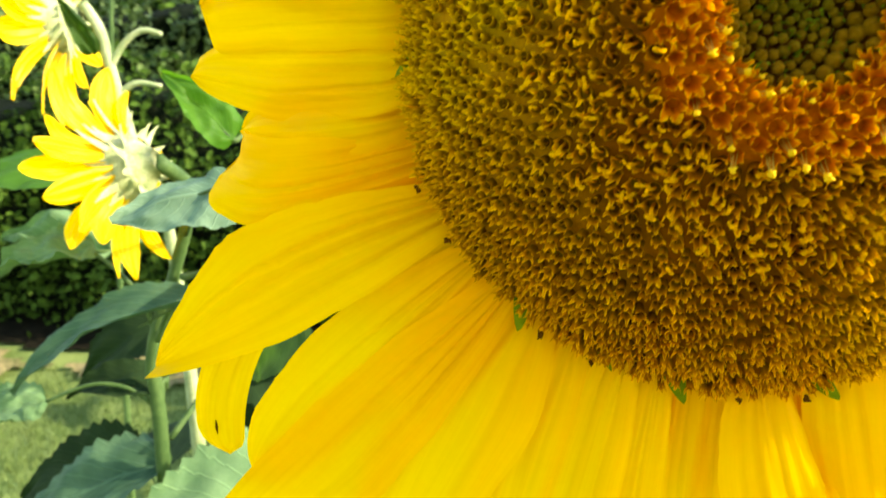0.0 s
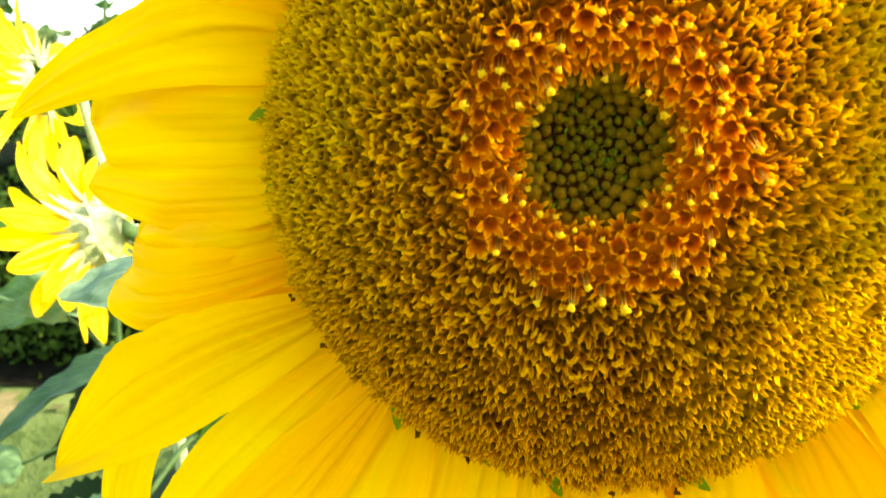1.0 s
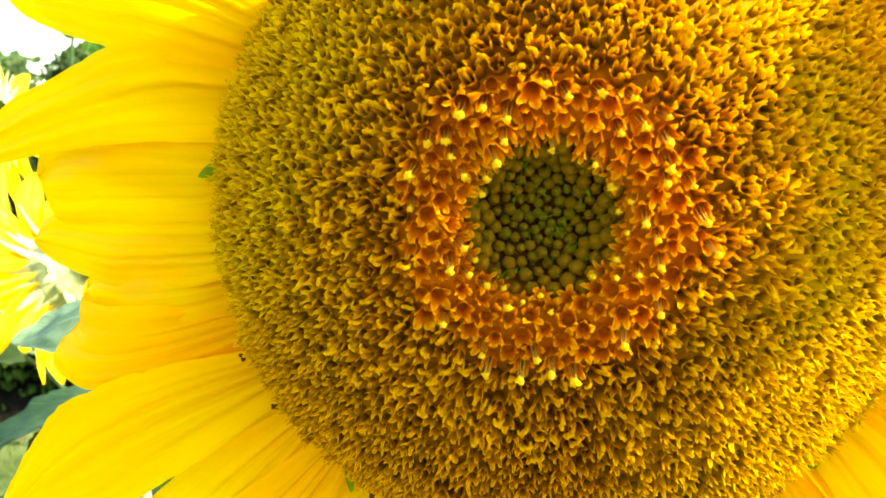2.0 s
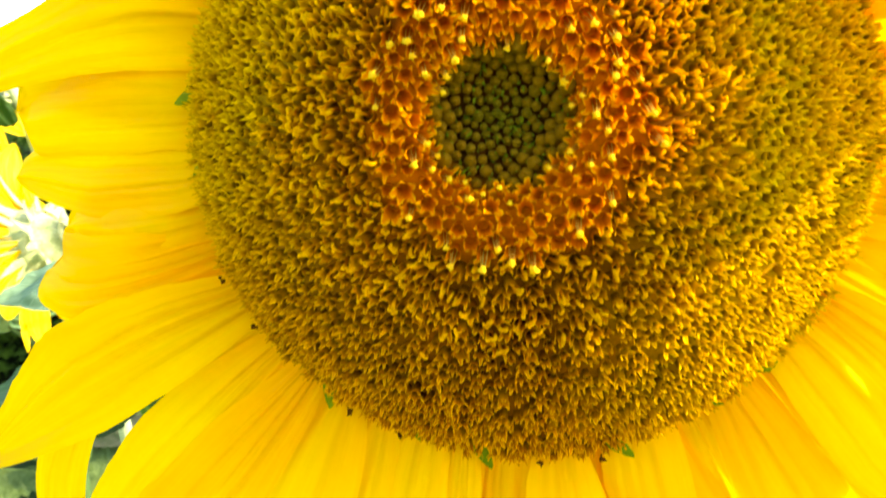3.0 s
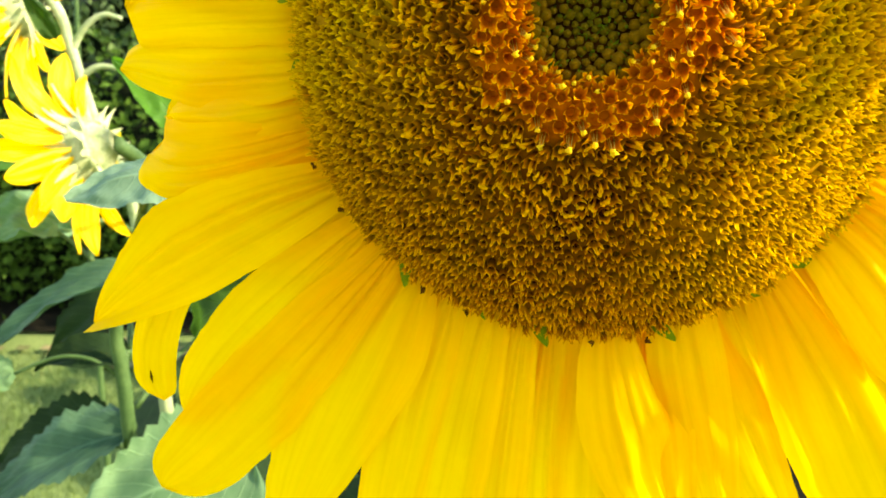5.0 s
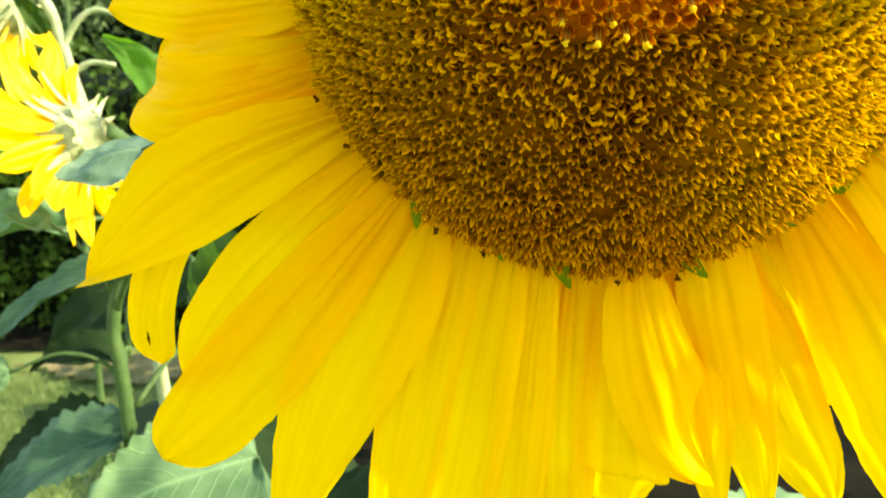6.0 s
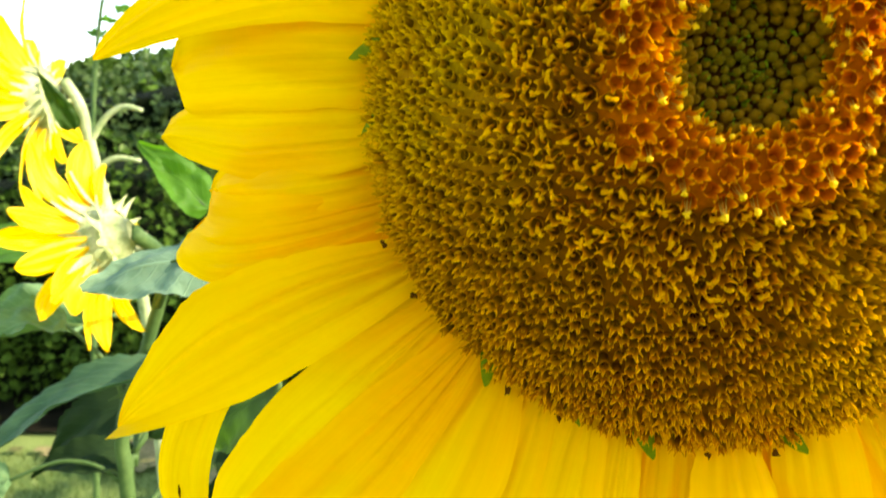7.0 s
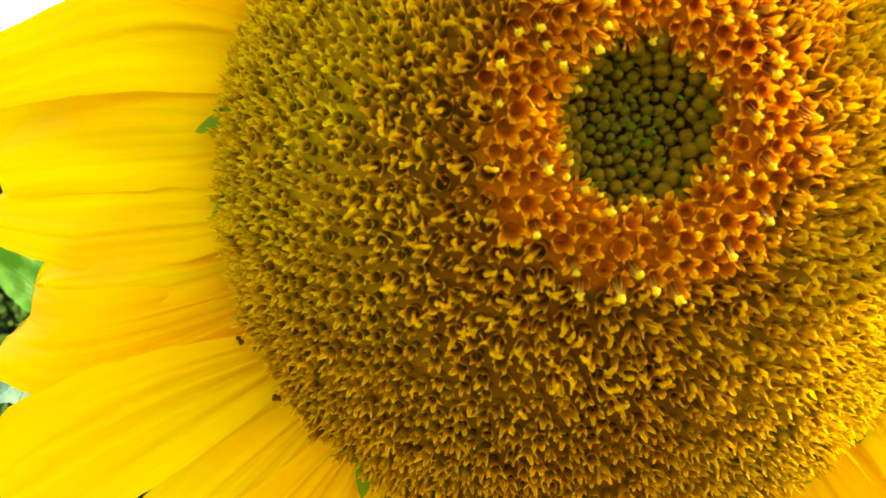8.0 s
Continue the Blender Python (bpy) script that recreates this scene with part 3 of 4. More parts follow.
def petal_sheet(base, tip, reach, tip_z, half, z0=0.0, tilt=0.16, arch=0.004, pleat=0.00014, blunt=2.2, curl=0.0, seed=0, start=0.070, waist=0.58, bend=0.5, fold=0.0, widest=0.5, taper=0.62, grooved=1.0, hem=0.0, hem_from=0.25, rows=44, cols=61):
    """A strap-shaped petal with lengthwise pleats. base, tip: degrees round the disc; reach: radius of the tip; half, blunt: one
    number, or one for each edge. tilt: how far one edge overlaps the next petal; curl: lift of the tip; fold: how far the last
    stretch drops back behind a crease; hem: how far one edge rolls up, from hem_from across."""
    rng = random.Random(seed * 7 + 3)
    halves = half if isinstance(half, tuple) else (half, half)
    blunts = blunt if isinstance(blunt, tuple) else (blunt, blunt)
    shift, waves = Vector((rng.uniform(0, 90), rng.uniform(0, 90), 0)), rng.uniform(0, math.tau)
    a, c = polar(start, base), polar(reach, tip)
    length = np.linalg.norm(c - a)
    b = a + polar(1, base) * length * bend
    ridges = rng.choice((2.4, 2.9, 3.4))
    # two or three long pleats, and short ones near the foot
    grooves = [(v0 + rng.uniform(-0.12, 0.12), rng.uniform(0.5, 1.0), rng.uniform(0.75, 1.15), rng.uniform(0.06, 0.11), rng.choice((-1, 1))) for v0 in rng.choice(((-0.45, 0.05, 0.5), (-0.3, 0.35), (-0.55, -0.1, 0.3)))]
    grooves += [(rng.uniform(-0.8, 0.8), rng.uniform(0.3, 0.8), rng.uniform(0.25, 0.50), rng.uniform(0.04, 0.08), rng.choice((-1, 1))) for _ in range(2)]
    verts, uv, crease = [], [], []
    for i in range(rows):
        s = i / (rows - 1)
        q = (1 - s) ** 2 * a + 2 * s * (1 - s) * b + s * s * c
        d = 2 * (1 - s) * (b - a) + 2 * s * (c - b)
        d /= np.linalg.norm(d)
        side = np.array((-d[1], d[0], 0))
        widths = []
        for h, bl in zip(halves, blunts):
            if s < widest:
                w = h * (waist + (1 - waist) * math.sin(math.pi / 2 * s / widest))
            else:
                w = h * max(0.0, 1 - ((s - widest) / (1 - widest)) ** bl) ** taper
            widths.append(max(w, h * 0.03))
        z = z0 * (1 - 0.4 * s) - 0.004 * (1 - s) ** 2 + tip_z * s ** 1.7 + arch * math.sin(math.pi * s) + curl * max(0, (s - 0.72) / 0.28) ** 2
        for j in range(cols):
            # v runs evenly from edge to edge, off along the same span from the middle line
            v = -1 + 2 * j / (cols - 1)
            off = (-widths[0] * (1 - v) + widths[1] * (1 + v)) / 2
            w = (widths[0] + widths[1]) / 2
            rough_edge = 1 + 0.060 * noise.noise(Vector((s * 7, v * 1.2, 0)) + shift) + 0.035 * noise.noise(Vector((s * 26, v * 2, 3)) + shift) * (0.4 + s)
            ease = 1 - 0.55 * s
            zz = z + tilt * off - 0.10 * w * v * v
            zz += pleat * ease * math.cos(math.pi * ridges * v + waves) * (0.3 + 0.7 * min(1, s * 5))
            zz += 0.0004 * ease * noise.noise(Vector((s * 2.2, v * 5.0, 7)) + shift)
            zz += 0.0024 * s * noise.noise(Vector((s * 3.0, v * 1.3, 9)) + shift)
            cut, rise = 0.0, 0.0
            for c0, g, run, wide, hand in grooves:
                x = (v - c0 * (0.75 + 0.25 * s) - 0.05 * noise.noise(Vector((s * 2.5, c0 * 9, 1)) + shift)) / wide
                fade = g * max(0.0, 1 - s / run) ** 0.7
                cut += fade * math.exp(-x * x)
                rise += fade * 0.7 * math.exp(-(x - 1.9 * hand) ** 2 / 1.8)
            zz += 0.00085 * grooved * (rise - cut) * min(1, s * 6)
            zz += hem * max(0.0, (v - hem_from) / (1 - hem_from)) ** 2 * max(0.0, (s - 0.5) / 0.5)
            # groove depth, where the material paints in the pleat's shade
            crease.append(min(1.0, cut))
            p = q + side * off * rough_edge
            p[2] = zz
            if fold:
                # past a crooked crease the last stretch lies further back
                p[2] -= fold * min(1.0, max(0.0, (s - 0.67 - 0.03 * v - 0.02 * noise.noise(Vector((v * 3, 2, 0)) + shift)) / 0.05))
            verts.append(p)
            uv.append((s, 0.5 + 0.5 * v))
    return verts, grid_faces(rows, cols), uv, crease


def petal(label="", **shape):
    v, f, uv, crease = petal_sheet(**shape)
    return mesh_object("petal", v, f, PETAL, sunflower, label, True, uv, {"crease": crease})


# the petals that curve round the disc, one by one
petal(base=-141.5, tip=-142.5, reach=0.108, half=0.0085, z0=-0.005, tip_z=-0.012, seed=34, grooved=0.6)
petal(base=-168.0, tip=-169.0, reach=0.125, half=0.0105, z0=-0.005, tip_z=-0.018, seed=35, grooved=0.6)
petal(base=-58.5, tip=-61.0, reach=0.134, half=0.0095, z0=-0.005, tip_z=-0.004, seed=36, grooved=0.6)
petal(base=-75.0, tip=-75.0, reach=0.125, half=0.0090, z0=-0.005, tip_z=-0.006, seed=37, grooved=0.6)
petal(base=138, tip=146, reach=0.140, tip_z=-0.010, half=0.0125, z0=-0.003, seed=1)
petal(base=150, tip=159, reach=0.142, tip_z=-0.014, half=0.0125, z0=0.001, seed=2)
petal(base=163.7, tip=177.0, reach=0.1478, half=(0.0186, 0.0057), blunt=(1.2, 1.2), waist=0.90, widest=0.30, bend=0.35, z0=0.003, tip_z=-0.012, tilt=0.05, seed=3)
petal(base=173.2, tip=177.2, reach=0.1315, half=(0.0092, 0.0119), blunt=(4.0, 8.9), waist=0.86, widest=0.84, bend=0.24, z0=-0.001, tip_z=-0.018, tilt=-0.05, taper=0.45, seed=4)
petal(base=-175.7, tip=-175.5, reach=0.1367, half=(0.0080, 0.0120), blunt=(5.0, 1.2), waist=0.50, widest=0.76, bend=0.10, z0=-0.002, tip_z=-0.022, tilt=0.16, seed=5)
petal(base=-159.6, tip=-164.6, reach=0.1318, half=(0.0144, 0.0086), blunt=(2.8, 5.7), waist=0.51, widest=0.85, bend=0.90, z0=-0.003, tip_z=-0.016, tilt=0.08, seed=6)
petal(base=-158, tip=-160, reach=0.120, tip_z=-0.014, half=0.0095, z0=-0.006, blunt=2.2, seed=7)
petal(base=-148.6, tip=-149.6, reach=0.1614, half=(0.0214, 0.0074), blunt=(1.2, 1.2), waist=0.28, widest=0.63, bend=0.42, z0=0.001, tip_z=0.000, tilt=-0.04, taper=0.7, hem=0.008, grooved=1.2, seed=8)
hanging = petal("yellow petal that hangs behind the others, scarred near its tip", base=-153.3, tip=-138.4, reach=0.1680, half=(0.0091, 0.0048), blunt=(4.3, 5.3), waist=0.15, widest=0.85, bend=0.75, z0=-0.010, tip_z=-0.006, tilt=0.10, grooved=0.4, seed=9)
petal(base=-140.1, tip=-135.8, reach=0.1667, half=(0.0116, 0.0134), blunt=(1.9, 2.8), waist=0.27, widest=0.44, bend=0.65, z0=0.000, tip_z=-0.012, tilt=0.12, seed=10)
petal(base=-133.9, tip=-131.9, reach=0.1947, half=(0.0110, 0.0170), blunt=(8.7, 4.1), waist=0.22, widest=0.60, bend=0.45, z0=0.003, tip_z=-0.016, tilt=0.10, seed=11)
petal(base=-127.0, tip=-118.5, reach=0.1954, half=(0.0183, 0.0172), blunt=(1.4, 1.2), waist=0.15, widest=0.45, bend=0.28, z0=0.000, tip_z=-0.008, tilt=0.10, hem=-0.008, seed=12, grooved=0.7)
petal(base=-118.5, tip=-108.2, reach=0.2093, half=(0.0111, 0.0103), blunt=(1.9, 5.2), waist=0.26, widest=0.45, bend=0.21, z0=-0.001, tip_z=-0.016, tilt=0.10, seed=13, grooved=0.7)
petal(base=-109.7, tip=-103.4, reach=0.2022, half=(0.0078, 0.0120), blunt=(1.6, 1.2), waist=0.40, widest=0.74, bend=0.18, z0=0.000, tip_z=-0.014, tilt=0.16, seed=14, grooved=0.7)
petal(base=-102.9, tip=-97.9, reach=0.1901, half=(0.0070, 0.0096), blunt=(3.5, 1.2), waist=0.35, widest=0.74, bend=0.19, z0=-0.001, tip_z=-0.010, tilt=0.16, seed=15, grooved=0.7)
petal(base=-95.5, tip=-92.0, reach=0.182, half=0.0095, blunt=2.4, waist=0.45, widest=0.55, z0=-0.004, tip_z=-0.010, tilt=0.16, seed=31, grooved=0.6)
petal(base=-87.6, tip=-86.9, reach=0.1530, half=(0.0128, 0.0131), blunt=(1.2, 1.2), waist=0.30, widest=0.66, bend=0.81, z0=-0.002, tip_z=-0.002, tilt=0.20, seed=16, grooved=0.5, fold=0.007)
petal(base=-83.3, tip=-77.6, reach=0.1335, half=(0.0155, 0.0091), blunt=(3.0, 1.2), waist=0.35, widest=0.63, z0=0.002, tip_z=0.006, tilt=0.05, curl=0.006, hem=-0.020, hem_from=-0.35, seed=17, grooved=0.3)
petal(base=-76.8, tip=-76.8, reach=0.1560, half=(0.0078, 0.0090), blunt=(1.7, 1.2), waist=0.15, widest=0.47, z0=-0.003, tip_z=-0.002, tilt=0.10, seed=32, grooved=0.4)
petal(base=-66.7, tip=-72.3, reach=0.1591, half=(0.0140, 0.0069), blunt=(1.3, 4.5), waist=0.74, widest=0.48, bend=0.10, z0=-0.001, tip_z=-0.004, tilt=0.07, seed=18, grooved=0.5)
petal(base=-67.5, tip=-65.2, reach=0.1647, half=(0.0118, 0.0111), blunt=(2.2, 2.6), waist=0.29, widest=0.37, bend=0.56, z0=-0.004, tip_z=-0.006, tilt=0.07, seed=19, grooved=0.5)
petal(base=-49.9, tip=-57.9, reach=0.1996, half=(0.0211, 0.0086), blunt=(1.3, 2.9), waist=0.32, widest=0.53, bend=0.49, z0=0.001, tip_z=0.004, tilt=0.06, seed=20, grooved=0.7)
petal(base=-44, tip=-50, reach=0.170, half=0.0100, z0=-0.003, tip_z=0.000, tilt=0.07, seed=33, grooved=0.5)
petal(base=-37.8, tip=-43.6, reach=0.1360, half=(0.0108, 0.0095), blunt=(1.3, 2.0), waist=0.40, widest=0.75, bend=0.20, z0=0.001, tip_z=0.006, tilt=0.08, seed=21, grooved=0.5)
petal(base=-30.0, tip=-36.5, reach=0.1330, half=(0.0100, 0.0095), blunt=(1.6, 2.2), waist=0.40, widest=0.55, bend=0.57, z0=0.001, tip_z=0.009, tilt=0.08, seed=22, grooved=0.5)
petal(base=-23, tip=-29, reach=0.160, tip_z=0.014, half=0.0115, z0=-0.003, seed=23, tilt=0.18, grooved=0.4)
# the short brown scar follows the hanging petal's surface
line = [np.array(hanging.data.vertices[row * 61 + 27].co) + np.array((0.0, 0.0, 0.0003)) for row in (38, 39, 40)]
v, f = tube(line, (0.0001, 0.0004, 0.0001), 6, 3, 0.3)
mesh_object("scar", v, f, DEAD, hanging, "short dark brown scar")
rng_petals = random.Random(5)
for k in range(15):
    a = -12.5 + k * 9.6
    if 4 < a < 100:
        # out of view, bent forward only to keep the sun off the disc
        petal(base=a, tip=a + rng_petals.uniform(-4, 4), reach=rng_petals.uniform(0.102, 0.112), tip_z=0.034 if 43 < a < 60 else 0.022 if a < 12 else 0.050 if 20 < a < 40 else rng_petals.uniform(0.066, 0.078), half=rng_petals.uniform(0.0110, 0.0125), z0=-0.002 * (k % 2), seed=40 + k)
    else:
        petal(base=a, tip=a + rng_petals.uniform(-6, 6), reach=rng_petals.uniform(0.145, 0.175), tip_z=(0.006, 0.010)[k] if k < 2 else rng_petals.uniform(-0.016, 0.002), half=rng_petals.uniform(0.0105, 0.0122), z0=-0.003 * (k % 2), seed=40 + k)
# a second rank behind
for k in range(24):
    a = 7.0 + k * 15.0
    if -154 < (a + 180) % 360 - 180 < -141:
        continue
    petal(base=a, tip=a + rng_petals.uniform(-3, 3), reach=rng_petals.uniform(0.112, 0.122), tip_z=-0.018, half=0.0095, z0=-0.009, seed=80 + k)


def build_sepals():
    rng = random.Random(21)
    for k in range(30):
        a = k * 12.0 + rng.uniform(-2, 2)
        rows, cols = 12, 7
        base, tip = polar(0.060, a, -0.017), polar(rng.uniform(0.088, 0.100), a + rng.uniform(-5, 5), -0.013)
        side = polar(1, a + 90)
        verts, uv = [], []
        for i in range(rows):
            s = i / (rows - 1)
            q = base * (1 - s) + tip * s
            w = 0.0085 * (1 - s ** 1.6) ** 0.8 + 0.0002
            for j in range(cols):
                v = -1 + 2 * j / (cols - 1)
                p = q + side * v * w
                p[2] += -0.004 * v * v + 0.003 * math.sin(math.pi * s) + 0.0006 * noise.noise(Vector((k, s * 5, v * 3)))
                verts.append(p)
                uv.append((s, 0.5 + 0.5 * v))
        mesh_object("sepal", verts, grid_faces(rows, cols), SEPAL, sunflower, "green pointed sepal" if k == 0 else "", True, uv)


build_sepals()


def build_bracts():
    """Green tips of the inner sepals that show between the feet of the petals."""
    rng = random.Random(23)
    for k, a in enumerate((-129.5, -99.3, -74.8, -45.0, 171.0, -177.0, -112.5, -57.0)):
        size = 0.55 if k > 4 else 1.0
        rows, verts = 7, []
        for i in range(rows):
            s = i / (rows - 1)
            w = 0.0026 * size * (1 - s) ** 0.6 + 0.00015
            q, side = polar(0.0760 + 0.0068 * size * s, a + 3 * s, 0.0022 - 0.002 * s), polar(1, a + 90)
            for v in (-1, 0, 1):
                verts.append(q + side * v * w + np.array((0, 0, 0.0007 * (1 - abs(v)) * (1 - s))))
        mesh_object("sepal", verts, grid_faces(rows, 3), SEPAL, sunflower, "small green tip at the rim" if k == 0 else "")


build_bracts()


def build_withered():
    """Dark dried bits that stick at the rim, on the foot of the petals."""
    rng = random.Random(77)
    for k, (x, y) in enumerate(((-0.0317, -0.0728), (-0.0663, -0.0448), (-0.0735, -0.0330), (0.0030, -0.0800), (-0.0440, -0.0665), (-0.0775, 0.0120), (0.0180, -0.0780))):
        v, f, _ = merged(*[stick_shape(((0, 0, 0), (rng.uniform(-0.6, 0.6), rng.uniform(-0.6, 0.6), 0.5), (rng.uniform(-1.2, 1.2), rng.uniform(-1.2, 1.2), rng.uniform(0.2, 1.2))), (0.35, 0.45, 0.12), 6, 3) for _ in range(3)])
        mesh_object("withered_floret", v * 0.001 + np.array((x, y, 0.0015)), f, DEAD, sunflower, "dark shrivelled floret" if k == 0 else "")


build_withered()


def in_flower(p):
    return tuple(TO_FLOWER @ Vector(p))


v, f = tube([in_flower(q) for q in ((-0.004, 0.026, 1.499), (0.0, 0.085, 1.500), (0.006, 0.135, 1.46), (0.010, 0.150, 1.36), (0.016, 0.160, 1.0), (0.030, 0.165, 0.5), (0.035, 0.165, -0.02))], (0.011, 0.011, 0.012, 0.013, 0.014, 0.016, 0.018), 14, 6, 0.06)
mesh_object("stem", v, f, DARK_STEM, sunflower, "thick green stem")


# ---- leaves and smaller sunflowers behind ----
def leaf_sheet(base, tip, normal, half, droop=0.0, fold=0.25, seed=0, heart=0.55, teeth=0.05, wave=0.006, roll=0.0):
    """A heart-shaped, toothed leaf from its stalk end to its tip, with both halves raised along the midrib."""
    rows, cols = 40, 15
    rng = random.Random(seed)
    shift = Vector((rng.uniform(0, 50), rng.uniform(0, 50), 0))
    base, tip = np.array(base, float), np.array(tip, float)
    d = tip - base
    length = np.linalg.norm(d)
    d /= length
    up = np.array(normal, float)
    up -= d * np.dot(up, d)
    up /= np.linalg.norm(up)
    side = np.cross(up, d)
    verts, uv = [], []
    for i in range(rows):
        s = i / (rows - 1)
        w = half * (math.sin(math.pi * s ** heart) ** 0.8 if 0 < s < 1 else 0) + half * 0.012
        mid = base + d * length * s + up * droop * (4 * s * (1 - s))
        for j in range(cols):
            v = -1 + 2 * j / (cols - 1)
            saw = (s * 13 + 1.6 * noise.noise(Vector((s * 4, 2 * (v > 0), 3)) + shift) + 0.35 * abs(v)) % 1.0
            ww = w * (1 + teeth * (saw - 0.5) * abs(v) ** 3)
            rise = abs(v) * ww * fold + wave * noise.noise(Vector((s * 3.2, v * 1.6, 0)) + shift) + wave * 0.5 * abs(v) * noise.noise(Vector((s * 9, v * 2, 5)) + shift)
            turn = roll * s * v * ww
            verts.append(mid + side * v * ww + up * (rise + turn) - d * 0.25 * ww * (1 - s) * abs(v) ** 2)
            uv.append((s, 0.5 + 0.5 * v))
    return verts, grid_faces(rows, cols), uv


class Plant:
    """A plant with one root, whose parts are given by places in the world."""
    def __init__(self, name, foot, label, category, group=""):
        self.foot = np.array(foot, float)
        self.top = root(name, Matrix.Translation(foot), label, category, group)

    def mesh(self, name, verts, faces, material, label="", uv=None, parent=None):
        return mesh_object(name, [np.array(q) - self.foot for q in verts], faces, material, parent or self.top, label, True, uv)

    def stalk(self, name, points, radii, material, label="", sides=10):
        v, f = tube(points, radii, sides, 6, 0.05)
        return self.mesh(name, v, f, material, label)

    def leaf(self, base, tip, normal, half, material, label="", node=None, **shape):
        v, f, uv = leaf_sheet(base, tip, normal, half, **shape)
        made = self.mesh("leaf", v, f, material, label, uv)
        if node is not None:
            n, b = np.array(node, float), np.array(base, float)
            mid = (n + b) / 2 + np.array((0, 0, 0.012))
            d = np.array(tip, float) - b
            v, f = tube((n, mid, b, b + d * 0.30), (0.0026, 0.0021, 0.0017, 0.0006), 8, 5)
            mesh_object("petiole", [q - self.foot for q in v], f, DARK_STEM, made, "thin green leaf stalk")
        return made

    def head(self, centre, axis, petal_length, petal_half, count, seed, openness=75.0, disc=0.024):
        """A smaller flower head seen from its side: green hairy calyx, disc and a fan of narrow petals."""
        rng = random.Random(seed)
        turn = Vector(axis).to_track_quat("Z", "Y").to_matrix()
        put = lambda q: np.array(turn @ Vector([float(c) for c in q])) + np.array(centre)
        cols = 24
        profile = ((0.002, 0.012), (disc * 0.5, 0.011), (disc * 0.9, 0.006), (disc, 0.0), (disc * 0.92, -0.008), (disc * 0.6, -0.016), (0.007, -0.024))
        verts, faces = [], []
        for i, (r, z) in enumerate(profile):
            for k in range(cols):
                a = math.tau * k / cols
                rr = r * (1 + 0.07 * noise.noise(Vector((k * 1.9, i * 2.3, seed))))
                verts.append(put((rr * math.cos(a), rr * math.sin(a), z)))
        for i in range(len(profile) - 1):
            for k in range(cols):
                a, b = i * cols + k, i * cols + (k + 1) % cols
                faces.append((a, a + cols, b + cols, b))
        faces += [tuple(range(cols))[::-1], tuple((len(profile) - 1) * cols + k for k in range(cols))]
        head = self.mesh("flower_head", verts, faces, CALYX, "smaller yellow flower head with a hairy pale calyx")
        for k in range(count):
            a = math.tau * k / count + rng.uniform(-0.12, 0.12)
            tip_a = math.degrees(a) + rng.uniform(-12, 12)
            open_ = radians(openness + rng.uniform(-22, 16))
            reach = petal_length * rng.uniform(0.72, 1.1)
            sheet, f, uv, crease = petal_sheet(base=math.degrees(a), tip=tip_a, reach=disc + reach, tip_z=0.0, half=petal_half * rng.uniform(0.8, 1.15), start=disc * 0.8, seed=seed * 50 + k, pleat=0.0009, arch=rng.uniform(-0.002, 0.006), blunt=1.8, tilt=rng.uniform(-0.5, 0.5))
            rim = polar(disc * 0.9, math.degrees(a))
            out = []
            for q in sheet:
                rel = q - rim
                radial = polar(1, math.degrees(a))
                along = np.dot(rel, radial)
                sideways = rel - radial * along
                sideways[2] = 0
                curve = open_ + along / petal_length * 0.25
                z = along * math.cos(curve) + rel[2]
                out.append(put(rim + radial * along * math.sin(curve) + sideways + np.array((0, 0, z))))
            self.mesh("petal", out, f, PETAL_SUNLIT, "", uv, head)
        for k in range(38):
            a = math.tau * k / 38 + rng.uniform(-0.1, 0.1)
            rank = k % 2
            r0, z0 = disc * (0.75 if rank else 0.95), (-0.014 if rank else -0.004)
            length = rng.uniform(0.016, 0.030)
            flare = rng.uniform(0.2, 1.0)
            rad, tan = polar(1, math.degrees(a)), polar(1, math.degrees(a) + 90)
            pts = []
            for i in range(6):
                s = i / 5
                w = 0.0030 * (1 - s) ** 0.8 + 0.0002
                q = rad * (r0 + length * s * flare) + np.array((0, 0, z0 + length * s * (0.5 - 0.55 * rank) - 0.004 * s * s))
                pts += [put(q - tan * w), put(q + np.array((0, 0, -0.0012))), put(q + tan * w)]
            self.mesh("sepal", pts, grid_faces(6, 3), CALYX, "", None, head)
        return head


def random_leaves(plant, stem_points, rng, count, low, high, size, material):
    """Alternate leaves round a stem, drooping outwards."""
    line = smooth_path(stem_points, 12)
    line = [q for q in line if low < q[2] < high]
    for k in range(count):
        q = line[int((k + rng.random() * 0.6) / count * (len(line) - 1))]
        a = k * 2.4 + rng.uniform(-0.4, 0.4)
        out = np.array((math.cos(a), math.sin(a), 0))
        length = size * rng.uniform(0.75, 1.15)
        base = q + out * length * 0.42 + np.array((0, 0, 0.03))
        tip = base + out * length + np.array((0, 0, -length * rng.uniform(0.15, 0.7)))
        plant.leaf(base, tip, (out[0] * 0.4, out[1] * 0.4, 1), length * 0.40, material, "", q, droop=length * 0.10, seed=int(rng.random() * 1e6), fold=rng.uniform(0.1, 0.35))


